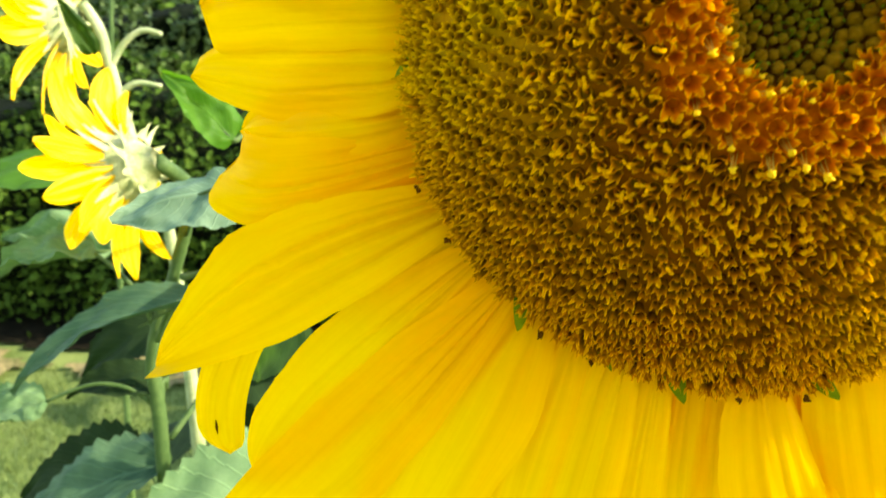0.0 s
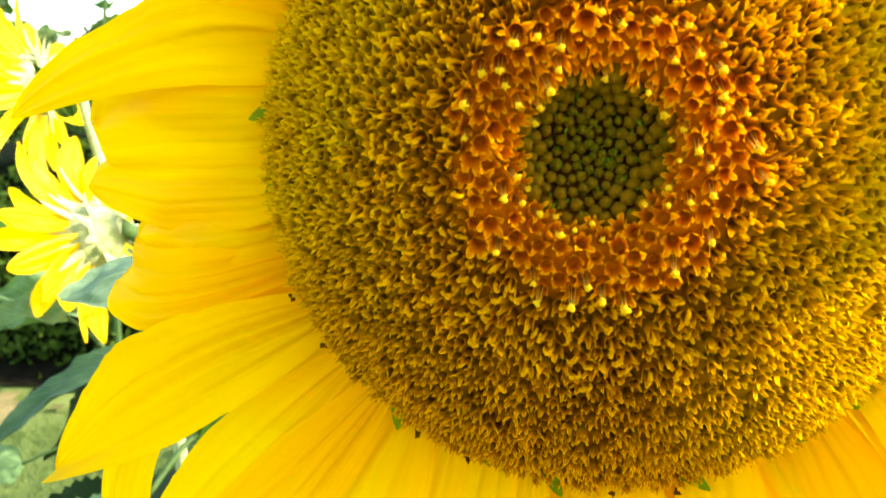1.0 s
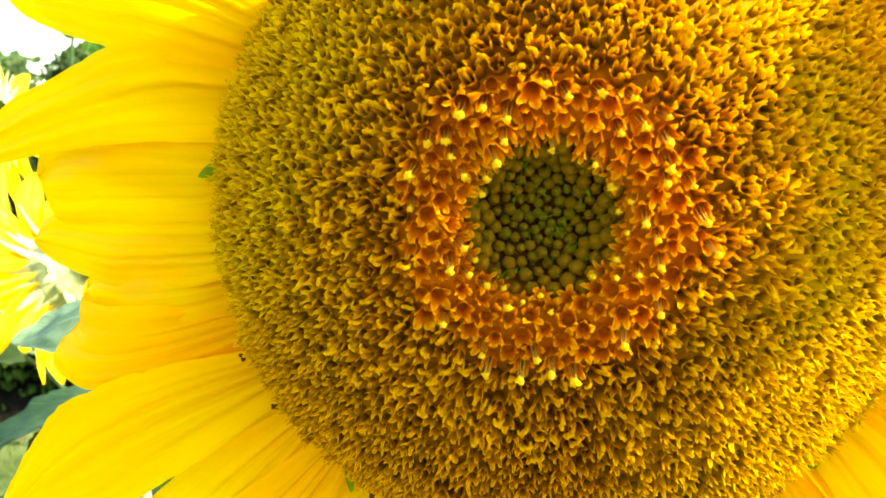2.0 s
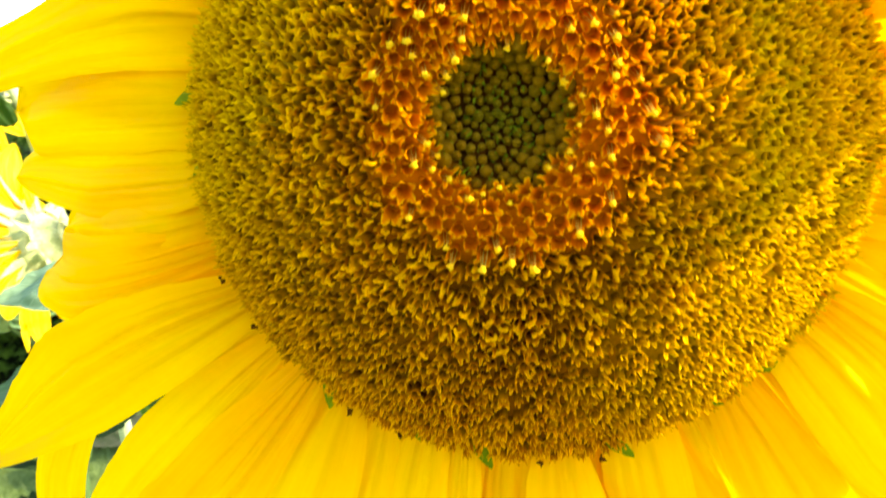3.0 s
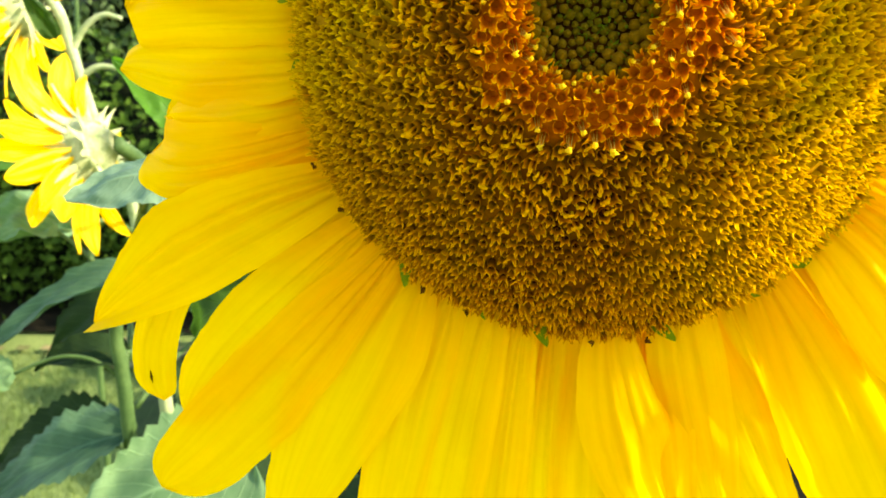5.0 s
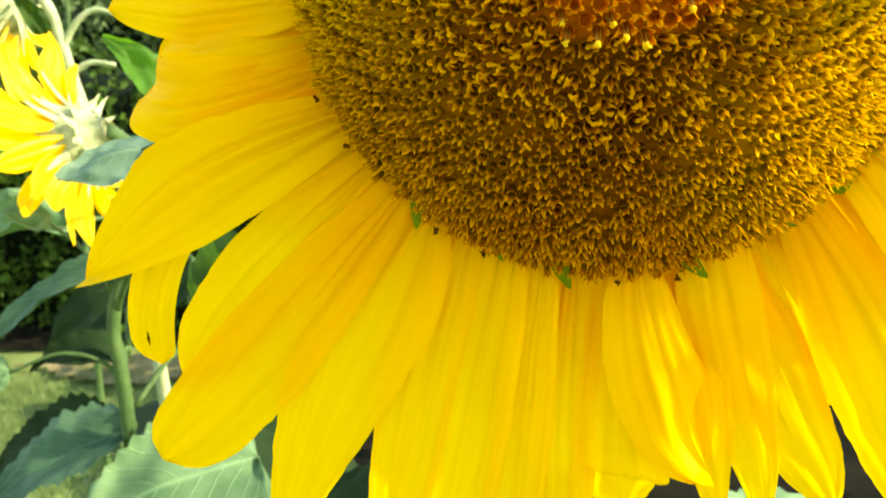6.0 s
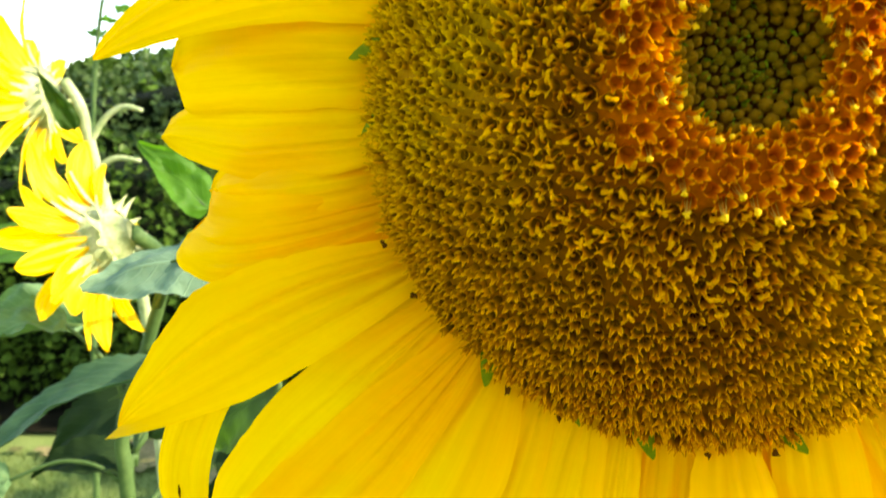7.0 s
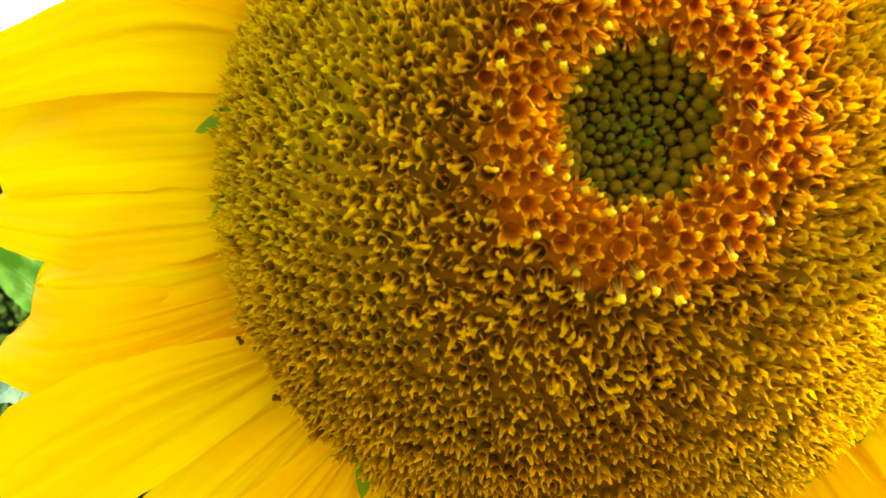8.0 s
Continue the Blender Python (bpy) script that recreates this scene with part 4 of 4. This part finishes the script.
# the plant whose smaller head faces away to the side
near_plant = Plant("sunflower_plant", (-0.255, 0.42, 0.0), "sunflower plant with a backlit yellow head and grey-green leaves", "sunflower", "sunflower plants behind")
near_stem = ((-0.243, 0.345, 1.434), (-0.231, 0.372, 1.409), (-0.247, 0.385, 1.352), (-0.265, 0.385, 1.290), (-0.262, 0.39, 1.20), (-0.258, 0.41, 0.7), (-0.255, 0.42, -0.02))
# the dark stem colour also stands in for the shade here
near_plant.stalk("stem", near_stem, (0.0055, 0.0045, 0.0045, 0.0050, 0.0055, 0.008, 0.012), DARK_STEM, "green hairy stem")
near_plant.head((-0.266, 0.350, 1.426), (-0.86, 0.12, -0.30), 0.046, 0.0085, 25, 3, 62.0, 0.024)
near_plant.leaf((-0.160, 0.20, 1.441), (-0.214, 0.19, 1.423), (0.0, -0.55, 0.82), 0.0180, LEAF_SILVER_SUNLIT, "green leaf folded along its midrib, sunlight painted in as silver", (-0.238, 0.38, 1.38), droop=0.003, seed=4, fold=-0.45)
near_plant.leaf((-0.222, 0.34, 1.346), (-0.338, 0.33, 1.282), (-0.30, -0.35, 0.88), 0.019, LEAF_BLUE, "blue-green hanging leaf", (-0.262, 0.385, 1.30), droop=0.014, seed=5, fold=0.45, teeth=0.12)
near_plant.leaf((-0.262, 0.40, 1.262), (-0.335, 0.40, 1.250), (0, -0.5, 0.9), 0.017, LEAF_SHADED, "", (-0.262, 0.39, 1.25), droop=0.012, seed=6)
near_plant.leaf((-0.163, 0.37, 1.190), (-0.290, 0.33, 1.152), (0.0, -0.60, 0.80), 0.056, LEAF_PALE_SUNLIT, "broad pale green leaf in the sun", (-0.26, 0.40, 1.17), droop=0.014, seed=7, fold=0.18, teeth=0.20, wave=0.010)
near_plant.leaf((-0.264, 0.40, 1.200), (-0.392, 0.40, 1.126), (0.05, -0.45, 0.90), 0.032, LEAF_BLUE, "grey-green toothed leaf", (-0.262, 0.40, 1.19), droop=0.016, seed=8, fold=0.30, teeth=0.22, wave=0.010)
near_plant.leaf((-0.130, 0.21, 1.378), (-0.168, 0.24, 1.335), (-0.2, -0.8, 0.6), 0.026, LEAF, "", (-0.24, 0.38, 1.35), droop=0.006, seed=9)
near_plant.leaf((-0.175, 0.27, 1.365), (-0.215, 0.29, 1.320), (-0.2, -0.8, 0.5), 0.022, LEAF_SHADED, "", (-0.25, 0.385, 1.33), droop=0.006, seed=10)
near_plant.leaf((-0.300, 0.38, 1.368), (-0.362, 0.37, 1.350), (0.1, -0.6, 0.75), 0.015, LEAF_PALE_SUNLIT, "pale curled leaf", None, droop=0.008, seed=16, fold=0.55, wave=0.012, teeth=0.2)
near_plant.stalk("petiole", ((-0.262, 0.386, 1.300), (-0.268, 0.382, 1.330), (-0.284, 0.380, 1.352), (-0.302, 0.380, 1.367)), (0.0020, 0.0018, 0.0015, 0.0012), DARK_STEM, "thin curved leaf stalk", 8)
near_plant.leaf((-0.338, 0.375, 1.258), (-0.392, 0.37, 1.232), (0.1, -0.5, 0.85), 0.017, LEAF_PALE_SUNLIT, "", None, droop=0.008, seed=17, fold=0.4, wave=0.010, teeth=0.2)
near_plant.stalk("petiole", ((-0.259, 0.392, 1.236), (-0.276, 0.385, 1.262), (-0.305, 0.380, 1.270), (-0.340, 0.375, 1.257)), (0.0019, 0.0017, 0.0015, 0.0011), DARK_STEM, "", 8)
# these leaves carry the darkness behind the stem in their colour
near_plant.leaf((-0.215, 0.47, 1.255), (-0.105, 0.50, 1.205), (0.1, -0.75, 0.6), 0.040, LEAF_SHADED, "", (-0.26, 0.40, 1.22), droop=0.010, seed=18, fold=0.2, teeth=0.15)
near_plant.leaf((-0.235, 0.46, 1.195), (-0.130, 0.50, 1.120), (0.0, -0.70, 0.7), 0.048, LEAF_SHADED, "", (-0.259, 0.40, 1.15), droop=0.012, seed=19, fold=0.2, teeth=0.15)
near_plant.leaf((-0.300, 0.45, 1.175), (-0.410, 0.47, 1.130), (0.0, -0.60, 0.75), 0.036, LEAF_SHADED, "", (-0.259, 0.40, 1.14), droop=0.012, seed=20, fold=0.3, teeth=0.18)
near_plant.leaf((-0.275, 0.46, 1.292), (-0.352, 0.47, 1.240), (0.0, -0.65, 0.7), 0.026, LEAF_SHADED, "", (-0.262, 0.40, 1.26), droop=0.010, seed=21, fold=0.3, teeth=0.18)
near_plant.leaf((-0.225, 0.45, 1.305), (-0.165, 0.48, 1.250), (0.1, -0.7, 0.6), 0.026, LEAF_SHADED, "", (-0.262, 0.40, 1.27), droop=0.010, seed=22, fold=0.3, teeth=0.18)
random_leaves(near_plant, near_stem, random.Random(31), 7, 0.55, 1.02, 0.17, LEAF)

# the taller plant further back
far_plant = Plant("sunflower_plant", (-0.300, 0.68, 0.0), "tall sunflower plant with a drooping yellow head on a pale stem", "sunflower", "sunflower plants behind")
far_stem = ((-0.388, 0.60, 1.545), (-0.374, 0.60, 1.522), (-0.366, 0.60, 1.490), (-0.349, 0.60, 1.424), (-0.318, 0.615, 1.30), (-0.300, 0.66, 0.8), (-0.300, 0.68, -0.02))
far_plant.stalk("stem", far_stem, (0.0048, 0.0050, 0.0048, 0.0048, 0.0054, 0.009, 0.014), STEM, "pale hairy stem")
far_plant.head((-0.414, 0.600, 1.528), (-0.92, -0.05, -0.15), 0.062, 0.0112, 20, 6, 70.0, 0.030)
far_plant.stalk("side_shoot", ((-0.366, 0.60, 1.490), (-0.352, 0.60, 1.512), (-0.335, 0.60, 1.523), (-0.318, 0.60, 1.520)), (0.0034, 0.0032, 0.0028, 0.0022), STEM, "thin curved side shoot", 8)
far_plant.stalk("side_shoot", ((-0.357, 0.60, 1.468), (-0.342, 0.60, 1.476), (-0.320, 0.60, 1.474)), (0.0032, 0.0028, 0.0020), STEM, "", 8)
far_plant.leaf((-0.172, 0.25, 1.456), (-0.208, 0.25, 1.490), (0.25, -0.85, 0.45), 0.0118, LEAF_BRIGHT, "fresh green leaf lit from behind", (-0.165, 0.27, 1.44), droop=0.004, seed=12, fold=0.2)
far_plant.leaf((-0.335, 0.50, 1.340), (-0.425, 0.50, 1.346), (0.2, -0.7, 0.7), 0.020, LEAF_PALE_SUNLIT, "pale curled leaf", (-0.322, 0.62, 1.31), droop=0.015, seed=13, fold=0.6, wave=0.014)
far_plant.leaf((-0.385, 0.55, 1.395), (-0.500, 0.55, 1.375), (0.0, -0.5, 0.85), 0.030, LEAF_BRIGHT, "", (-0.335, 0.60, 1.37), droop=0.012, seed=14, fold=0.2)
far_plant.leaf((-0.36, 0.55, 1.500), (-0.376, 0.52, 1.545), (0.3, -0.9, 0.2), 0.009, LEAF, "", None, droop=0.003, seed=15)
random_leaves(far_plant, far_stem, random.Random(32), 9, 0.5, 1.06, 0.20, LEAF_SHADED)

# unseen leafy plants, added deeper in the bed to shade the lawn
for k, (x, y, tall, leaves) in enumerate(((0.50, 3.02, 1.38, 17), (0.78, 2.86, 1.20, 15), (0.55, 2.34, 1.22, 11), (0.30, 2.58, 0.92, 10), (0.46, 3.30, 1.28, 18), (0.16, 3.40, 1.02, 14))):
    rng = random.Random(70 + k)
    shade_plant = Plant("shade_plant", (x, y, 0.0), "tall leafy green plant without a flower, unseen, added for shade", "plant", "leafy plants in the bed")
    line = ((x, y, -0.02), (x + rng.uniform(-0.03, 0.03), y, tall * 0.4), (x + rng.uniform(-0.06, 0.06), y + 0.03, tall * 0.75), (x + rng.uniform(-0.08, 0.08), y + 0.04, tall))
    shade_plant.stalk("stem", line, (0.014, 0.012, 0.009, 0.004), DARK_STEM, "green hairy stem")
    random_leaves(shade_plant, line, rng, leaves, tall * 0.28, tall * 0.98, 0.24, LEAF)

# leaves of the large plant under its head
for k, (base, tip, up, half, mat_, seed) in enumerate((
        ((0.05, 0.19, 1.190), (0.150, 0.26, 1.155), (0.0, -0.5, 0.85), 0.040, LEAF_PALE_SUNLIT, 51),
        ((0.13, 0.22, 1.187), (0.270, 0.29, 1.162), (0.1, -0.5, 0.85), 0.040, LEAF_PALE_SUNLIT, 52),
        ((-0.03, 0.20, 1.235), (-0.130, 0.26, 1.190), (0.0, -0.5, 0.85), 0.045, LEAF_SHADED, 53))):
    v, f, uv = leaf_sheet([*in_flower(base)], [*in_flower(tip)], [*(TO_FLOWER.to_3x3() @ Vector(up))], half, droop=0.012, fold=0.15, seed=seed, teeth=0.12)
    mesh_object("leaf", v, f, mat_, sunflower, "broad grey-green leaf" if k == 0 else "", True, uv)
    v, f = tube([in_flower(q) for q in ((0.012, 0.158, base[2] - 0.04), ((base[0] + 0.012) / 2, (base[1] + 0.158) / 2, base[2] - 0.01), base)], (0.004, 0.0032, 0.0026), 8, 5)
    mesh_object("petiole", v, f, STEM, sunflower)
# lower leaves, their shade put into the colour
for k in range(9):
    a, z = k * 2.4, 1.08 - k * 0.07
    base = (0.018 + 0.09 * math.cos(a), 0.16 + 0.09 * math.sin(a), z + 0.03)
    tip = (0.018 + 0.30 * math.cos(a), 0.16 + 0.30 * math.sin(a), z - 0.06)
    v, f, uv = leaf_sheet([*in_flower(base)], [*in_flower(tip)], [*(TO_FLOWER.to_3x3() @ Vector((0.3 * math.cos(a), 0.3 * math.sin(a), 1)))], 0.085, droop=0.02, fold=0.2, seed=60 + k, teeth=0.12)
    mesh_object("leaf", v, f, LEAF_SHADED, sunflower, "", True, uv)
    v, f = tube([in_flower(q) for q in ((0.018, 0.16, z), (0.018 + 0.05 * math.cos(a), 0.16 + 0.05 * math.sin(a), z + 0.03), base)], (0.005, 0.004, 0.003), 8, 5)
    mesh_object("petiole", v, f, DARK_STEM, sunflower)

# a shrub twig that reaches in front of the sky
twig_plant = Plant("tall_weed", (-0.62, 1.25, 0.0), "thin green weed with small leaves", "weed")
twig = ((-0.60, 1.25, -0.02), (-0.61, 1.24, 0.8), (-0.60, 1.22, 1.45), (-0.575, 1.20, 1.70), (-0.545, 1.20, 1.80))
twig_plant.stalk("stem", twig, (0.007, 0.006, 0.004, 0.003, 0.002), DARK_STEM)
for k in range(9):
    q = np.array(twig[2]) + (np.array(twig[4]) - np.array(twig[2])) * (0.55 + k / 18)
    a = k * 2.4
    out = np.array((math.cos(a), 0.4 * math.sin(a), 0.15))
    twig_plant.leaf(q + out * 0.010, q + out * 0.055, (0.2, -0.6, 0.7), 0.014, LEAF_BRIGHT, "", None, seed=90 + k)


# ---- ground, hedge and trees ----
def ground_height(x, y):
    return 0.02 * noise.noise(Vector((x * 0.5, y * 0.5, 0)))


def sheet(name, inside, x0, x1, y0, y1, step, lift, material, label, category):
    """A thin uneven sheet over the ground with a ragged outline."""
    nx, ny = int((x1 - x0) / step) + 1, int((y1 - y0) / step) + 1
    verts = [(x0 + i * step, y0 + j * step, ground_height(x0 + i * step, y0 + j * step) + lift + 0.012 * noise.noise(Vector((i * step * 15, j * step * 15, 2)))) for j in range(ny) for i in range(nx)]
    faces = [q for q in grid_faces(ny, nx) if inside(verts[q[0]][0], verts[q[0]][1])]
    return tagged(mesh_object(name, verts, faces, material), label, category, kind="structure")


far_edge = 400.0
steps = [-far_edge, -60, -20] + [-9 + 0.5 * i for i in range(37)] + [20, 60, far_edge]
verts = [(x, y + 3, ground_height(x, y + 3)) for y in steps for x in steps]
tagged(mesh_object("ground", verts, grid_faces(len(steps), len(steps)), GRASS), "sunlit green lawn", "lawn", kind="structure")
# the bed's soil colour is blackened for the shade of the plants
sheet("shaded_soil", lambda x, y: ((x - 1.4) / 2.1) ** 2 + ((y - 1.4) / 2.4) ** 2 < 1 + 0.45 * noise.noise(Vector((x * 1.1, y * 1.1, 4))) + 0.15 * noise.noise(Vector((x * 4, y * 4, 4))), -1.6, 4.6, -2.0, 3.9, 0.03, 0.035, SHADED_SOIL, "bare soil under the sunflowers, darkened for their shade", "soil")

# near-black sheet stands in for the shade at the hedge's foot
sheet("shaded_soil", lambda x, y: y > 4.0 + 0.16 * noise.noise(Vector((x * 1.3, 1, 4))) + 0.08 * noise.noise(Vector((x * 5, y * 5, 4))), -9, 8, 3.6, 6.0, 0.08, 0.022, SHADED_SOIL, "near-black sheet for the shade under the hedge", "soil")
sheet("dry_patch", lambda x, y: abs(y - 3.72) < 0.12 + 0.50 * noise.noise(Vector((x * 1.7, y * 2.2, 4))) + 0.12 * noise.noise(Vector((x * 7, y * 7, 1))), -9, 8, 3.0, 4.5, 0.06, 0.03, DRY, "dry tan patches at the edge of the lawn", "dry grass")


def build_grass():
    rng = np.random.default_rng(4)
    n = 26000
    x, y = rng.normal(-1.7, 1.2, n), rng.normal(2.9, 0.65, n)
    keep = (y < 3.75) & (((x - 1.4) / 2.1) ** 2 + ((y - 1.4) / 2.4) ** 2 > 1.1)
    x, y = x[keep], y[keep]
    n = len(x)
    a, h = rng.uniform(0, math.tau, n), rng.uniform(0.02, 0.055, n)
    lean = rng.uniform(-0.03, 0.03, (n, 2))
    z = np.array([ground_height(px, py) for px, py in zip(x, y)])
    w = 0.0028
    v = np.zeros((n, 3, 3))
    v[:, 0] = np.stack([x - w * np.cos(a), y - w * np.sin(a), z - 0.004], 1)
    v[:, 1] = np.stack([x + w * np.cos(a), y + w * np.sin(a), z - 0.004], 1)
    v[:, 2] = np.stack([x + lean[:, 0], y + lean[:, 1], z + h], 1)
    ob = mesh_object("grass", v.reshape(-1, 3), [(3 * i, 3 * i + 1, 3 * i + 2) for i in range(n)], BLADE, None, "", False)
    tagged(ob, "short green grass blades of the lawn", "grass", kind="stuff")


build_grass()


def leaf_cloud(centres, size, seed, flat=0.35):
    """Small folded leaves round the given places: verts, faces."""
    rng = np.random.default_rng(seed)
    n = len(centres)
    d = rng.normal(size=(n, 3))
    d /= np.linalg.norm(d, axis=1)[:, None]
    up = rng.normal(size=(n, 3)) + (0, -0.6, 1.2)
    side = np.cross(up, d)
    side /= np.linalg.norm(side, axis=1)[:, None]
    up = np.cross(d, side)
    L = size * rng.uniform(0.6, 1.3, (n, 1))
    W = L * flat
    v = np.zeros((n, 6, 3))
    v[:, 0] = centres - d * L * 0.5
    v[:, 1] = centres - d * L * 0.05 + side * W + up * W * 0.3
    v[:, 2] = centres + d * L * 0.3 + side * W * 0.6 + up * W * 0.2
    v[:, 3] = centres + d * L * 0.55
    v[:, 4] = centres + d * L * 0.3 - side * W * 0.6 + up * W * 0.2
    v[:, 5] = centres - d * L * 0.05 - side * W + up * W * 0.3
    f = []
    for i in range(n):
        o = 6 * i
        f += [(o, o + 1, o + 2, o + 3), (o, o + 3, o + 4, o + 5)]
    return v.reshape(-1, 3), f


def build_hedge(name, label, centre, direction, length, height, count, leaf_size, seed, material, category):
    """A clipped but lumpy run of shrubs: a near-black sheet for the shade inside, small leaves outside. direction:
    degrees of its run; its face looks to the right of that.
    """
    top = root(name, Matrix.Translation((centre[0], centre[1], 0)) @ Matrix.Rotation(radians(direction), 4, "Z"), label, category)

    def face(x, z):
        return 0.30 * noise.noise(Vector((x * 0.9, z * 0.9, seed))) + 0.16 * noise.noise(Vector((x * 2.6, z * 2.6, seed + 5))) + 0.10 * (z - 1) ** 2 + 0.32 * max(0.0, 0.75 - z)

    def crest(x):
        return height + 0.22 * noise.noise(Vector((x * 0.7, 0, seed + 9))) + 0.10 * noise.noise(Vector((x * 2.4, 0, seed + 2)))

    # this sheet's black stands in for the shade between the inner leaves
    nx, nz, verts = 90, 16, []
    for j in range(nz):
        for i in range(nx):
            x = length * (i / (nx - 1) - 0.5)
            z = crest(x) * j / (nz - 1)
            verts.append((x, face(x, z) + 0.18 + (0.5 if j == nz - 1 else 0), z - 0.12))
    mesh_object("shade_core", verts, grid_faces(nz, nx), HEDGE_INNER_SHADE, top, "near-black sheet for the shade inside the hedge")
    rng = np.random.default_rng(seed + 8)
    x = rng.uniform(-0.5, 0.5, count) * length
    z = np.array([crest(px) for px in x]) * rng.uniform(0.0, 1.03, count) ** 0.9
    clump = np.array([noise.noise(Vector((px * 5, pz * 5, seed + 3))) for px, pz in zip(x, z)])
    y = np.array([face(px, pz) for px, pz in zip(x, z)]) + rng.normal(0, 0.09, count) - 0.14 * np.maximum(clump, 0)
    v, f = leaf_cloud(np.stack([x, y, z], 1)[clump > -0.35], leaf_size, seed + 9)
    tagged(mesh_object("foliage", v, f, material, top, "small green leaves", False), kind="stuff")


build_hedge("hedge", "dark green dense leafy hedge behind the lawn", (-1.0, 4.12), 0.0, 16.0, 1.42, 40000, 0.052, 0, HEDGE_LEAF, "hedge")
build_hedge("shrubs", "sunlit green row of loose shrubs beyond the hedge", (-2.5, 6.4), 0.0, 20.0, 2.05, 42000, 0.070, 4, SHRUB_LEAF, "shrubs")


def build_tree(foot, height, spread, crown_low, seed, material, label):
    """A tapered trunk with limbs and a crown of leaf clumps with gaps."""
    rng = random.Random(seed)
    plant = Plant("tree", foot, label, "tree", "trees beyond the hedge")
    x, y, _ = foot
    plant.stalk("trunk", ((x, y, -0.1), (x + 0.05, y, height * 0.3), (x - 0.04, y, height * 0.6), (x, y, height * 0.92)), (height * 0.035, height * 0.028, height * 0.018, height * 0.006), BARK)
    clumps = []
    for k in range(14):
        a, t = k * 2.4, rng.uniform(0.35, 0.9)
        start = np.array((x, y, height * t))
        end = start + np.array((math.cos(a) * spread * rng.uniform(0.5, 1), math.sin(a) * spread * rng.uniform(0.5, 1), height * rng.uniform(0.05, 0.2)))
        plant.stalk("limb", (start, (start + end) / 2 + np.array((0, 0, 0.1)), end), (height * 0.010, height * 0.007, height * 0.003), BARK, "", 7)
        for s in (0.55, 0.8, 1.0):
            clumps.append((start * (1 - s) + end * s, spread * rng.uniform(0.22, 0.40)))
    for k in range(26):
        a, z = rng.uniform(0, math.tau), rng.uniform(crown_low, height)
        r = spread * math.sqrt(max(0.05, 1 - ((z - (crown_low + height) / 2) / ((height - crown_low) / 2)) ** 2)) * rng.uniform(0.4, 0.95)
        clumps.append((np.array((x + r * math.cos(a), y + r * math.sin(a), z)), spread * rng.uniform(0.20, 0.36)))
    gen = np.random.default_rng(seed)
    pts = []
    for c, r in clumps:
        q = gen.normal(size=(260, 3))
        q /= np.linalg.norm(q, axis=1)[:, None]
        pts.append(c + q * r * gen.uniform(0.5, 1.05, (260, 1)))
    v, f = leaf_cloud(np.concatenate(pts), 0.16, seed)
    tagged(plant.mesh("crown", v, f, material, "uneven leafy crown"), kind="stuff")


build_tree((-5.2, 8.6, 0.0), 2.75, 1.15, 0.9, 71, TREE_LEAF, "olive-brown leafy small tree beyond the hedge")
build_tree((-7.6, 9.6, 0.0), 3.4, 1.5, 1.0, 72, TREE_LEAF, "olive-brown leafy tree beyond the hedge")
build_tree((-3.0, 9.8, 0.0), 2.45, 1.2, 0.8, 73, HEDGE_LEAF, "green leafy small tree beyond the hedge")
build_tree((-0.8, 10.4, 0.0), 2.7, 1.3, 0.9, 74, HEDGE_LEAF, "green leafy small tree beyond the hedge")
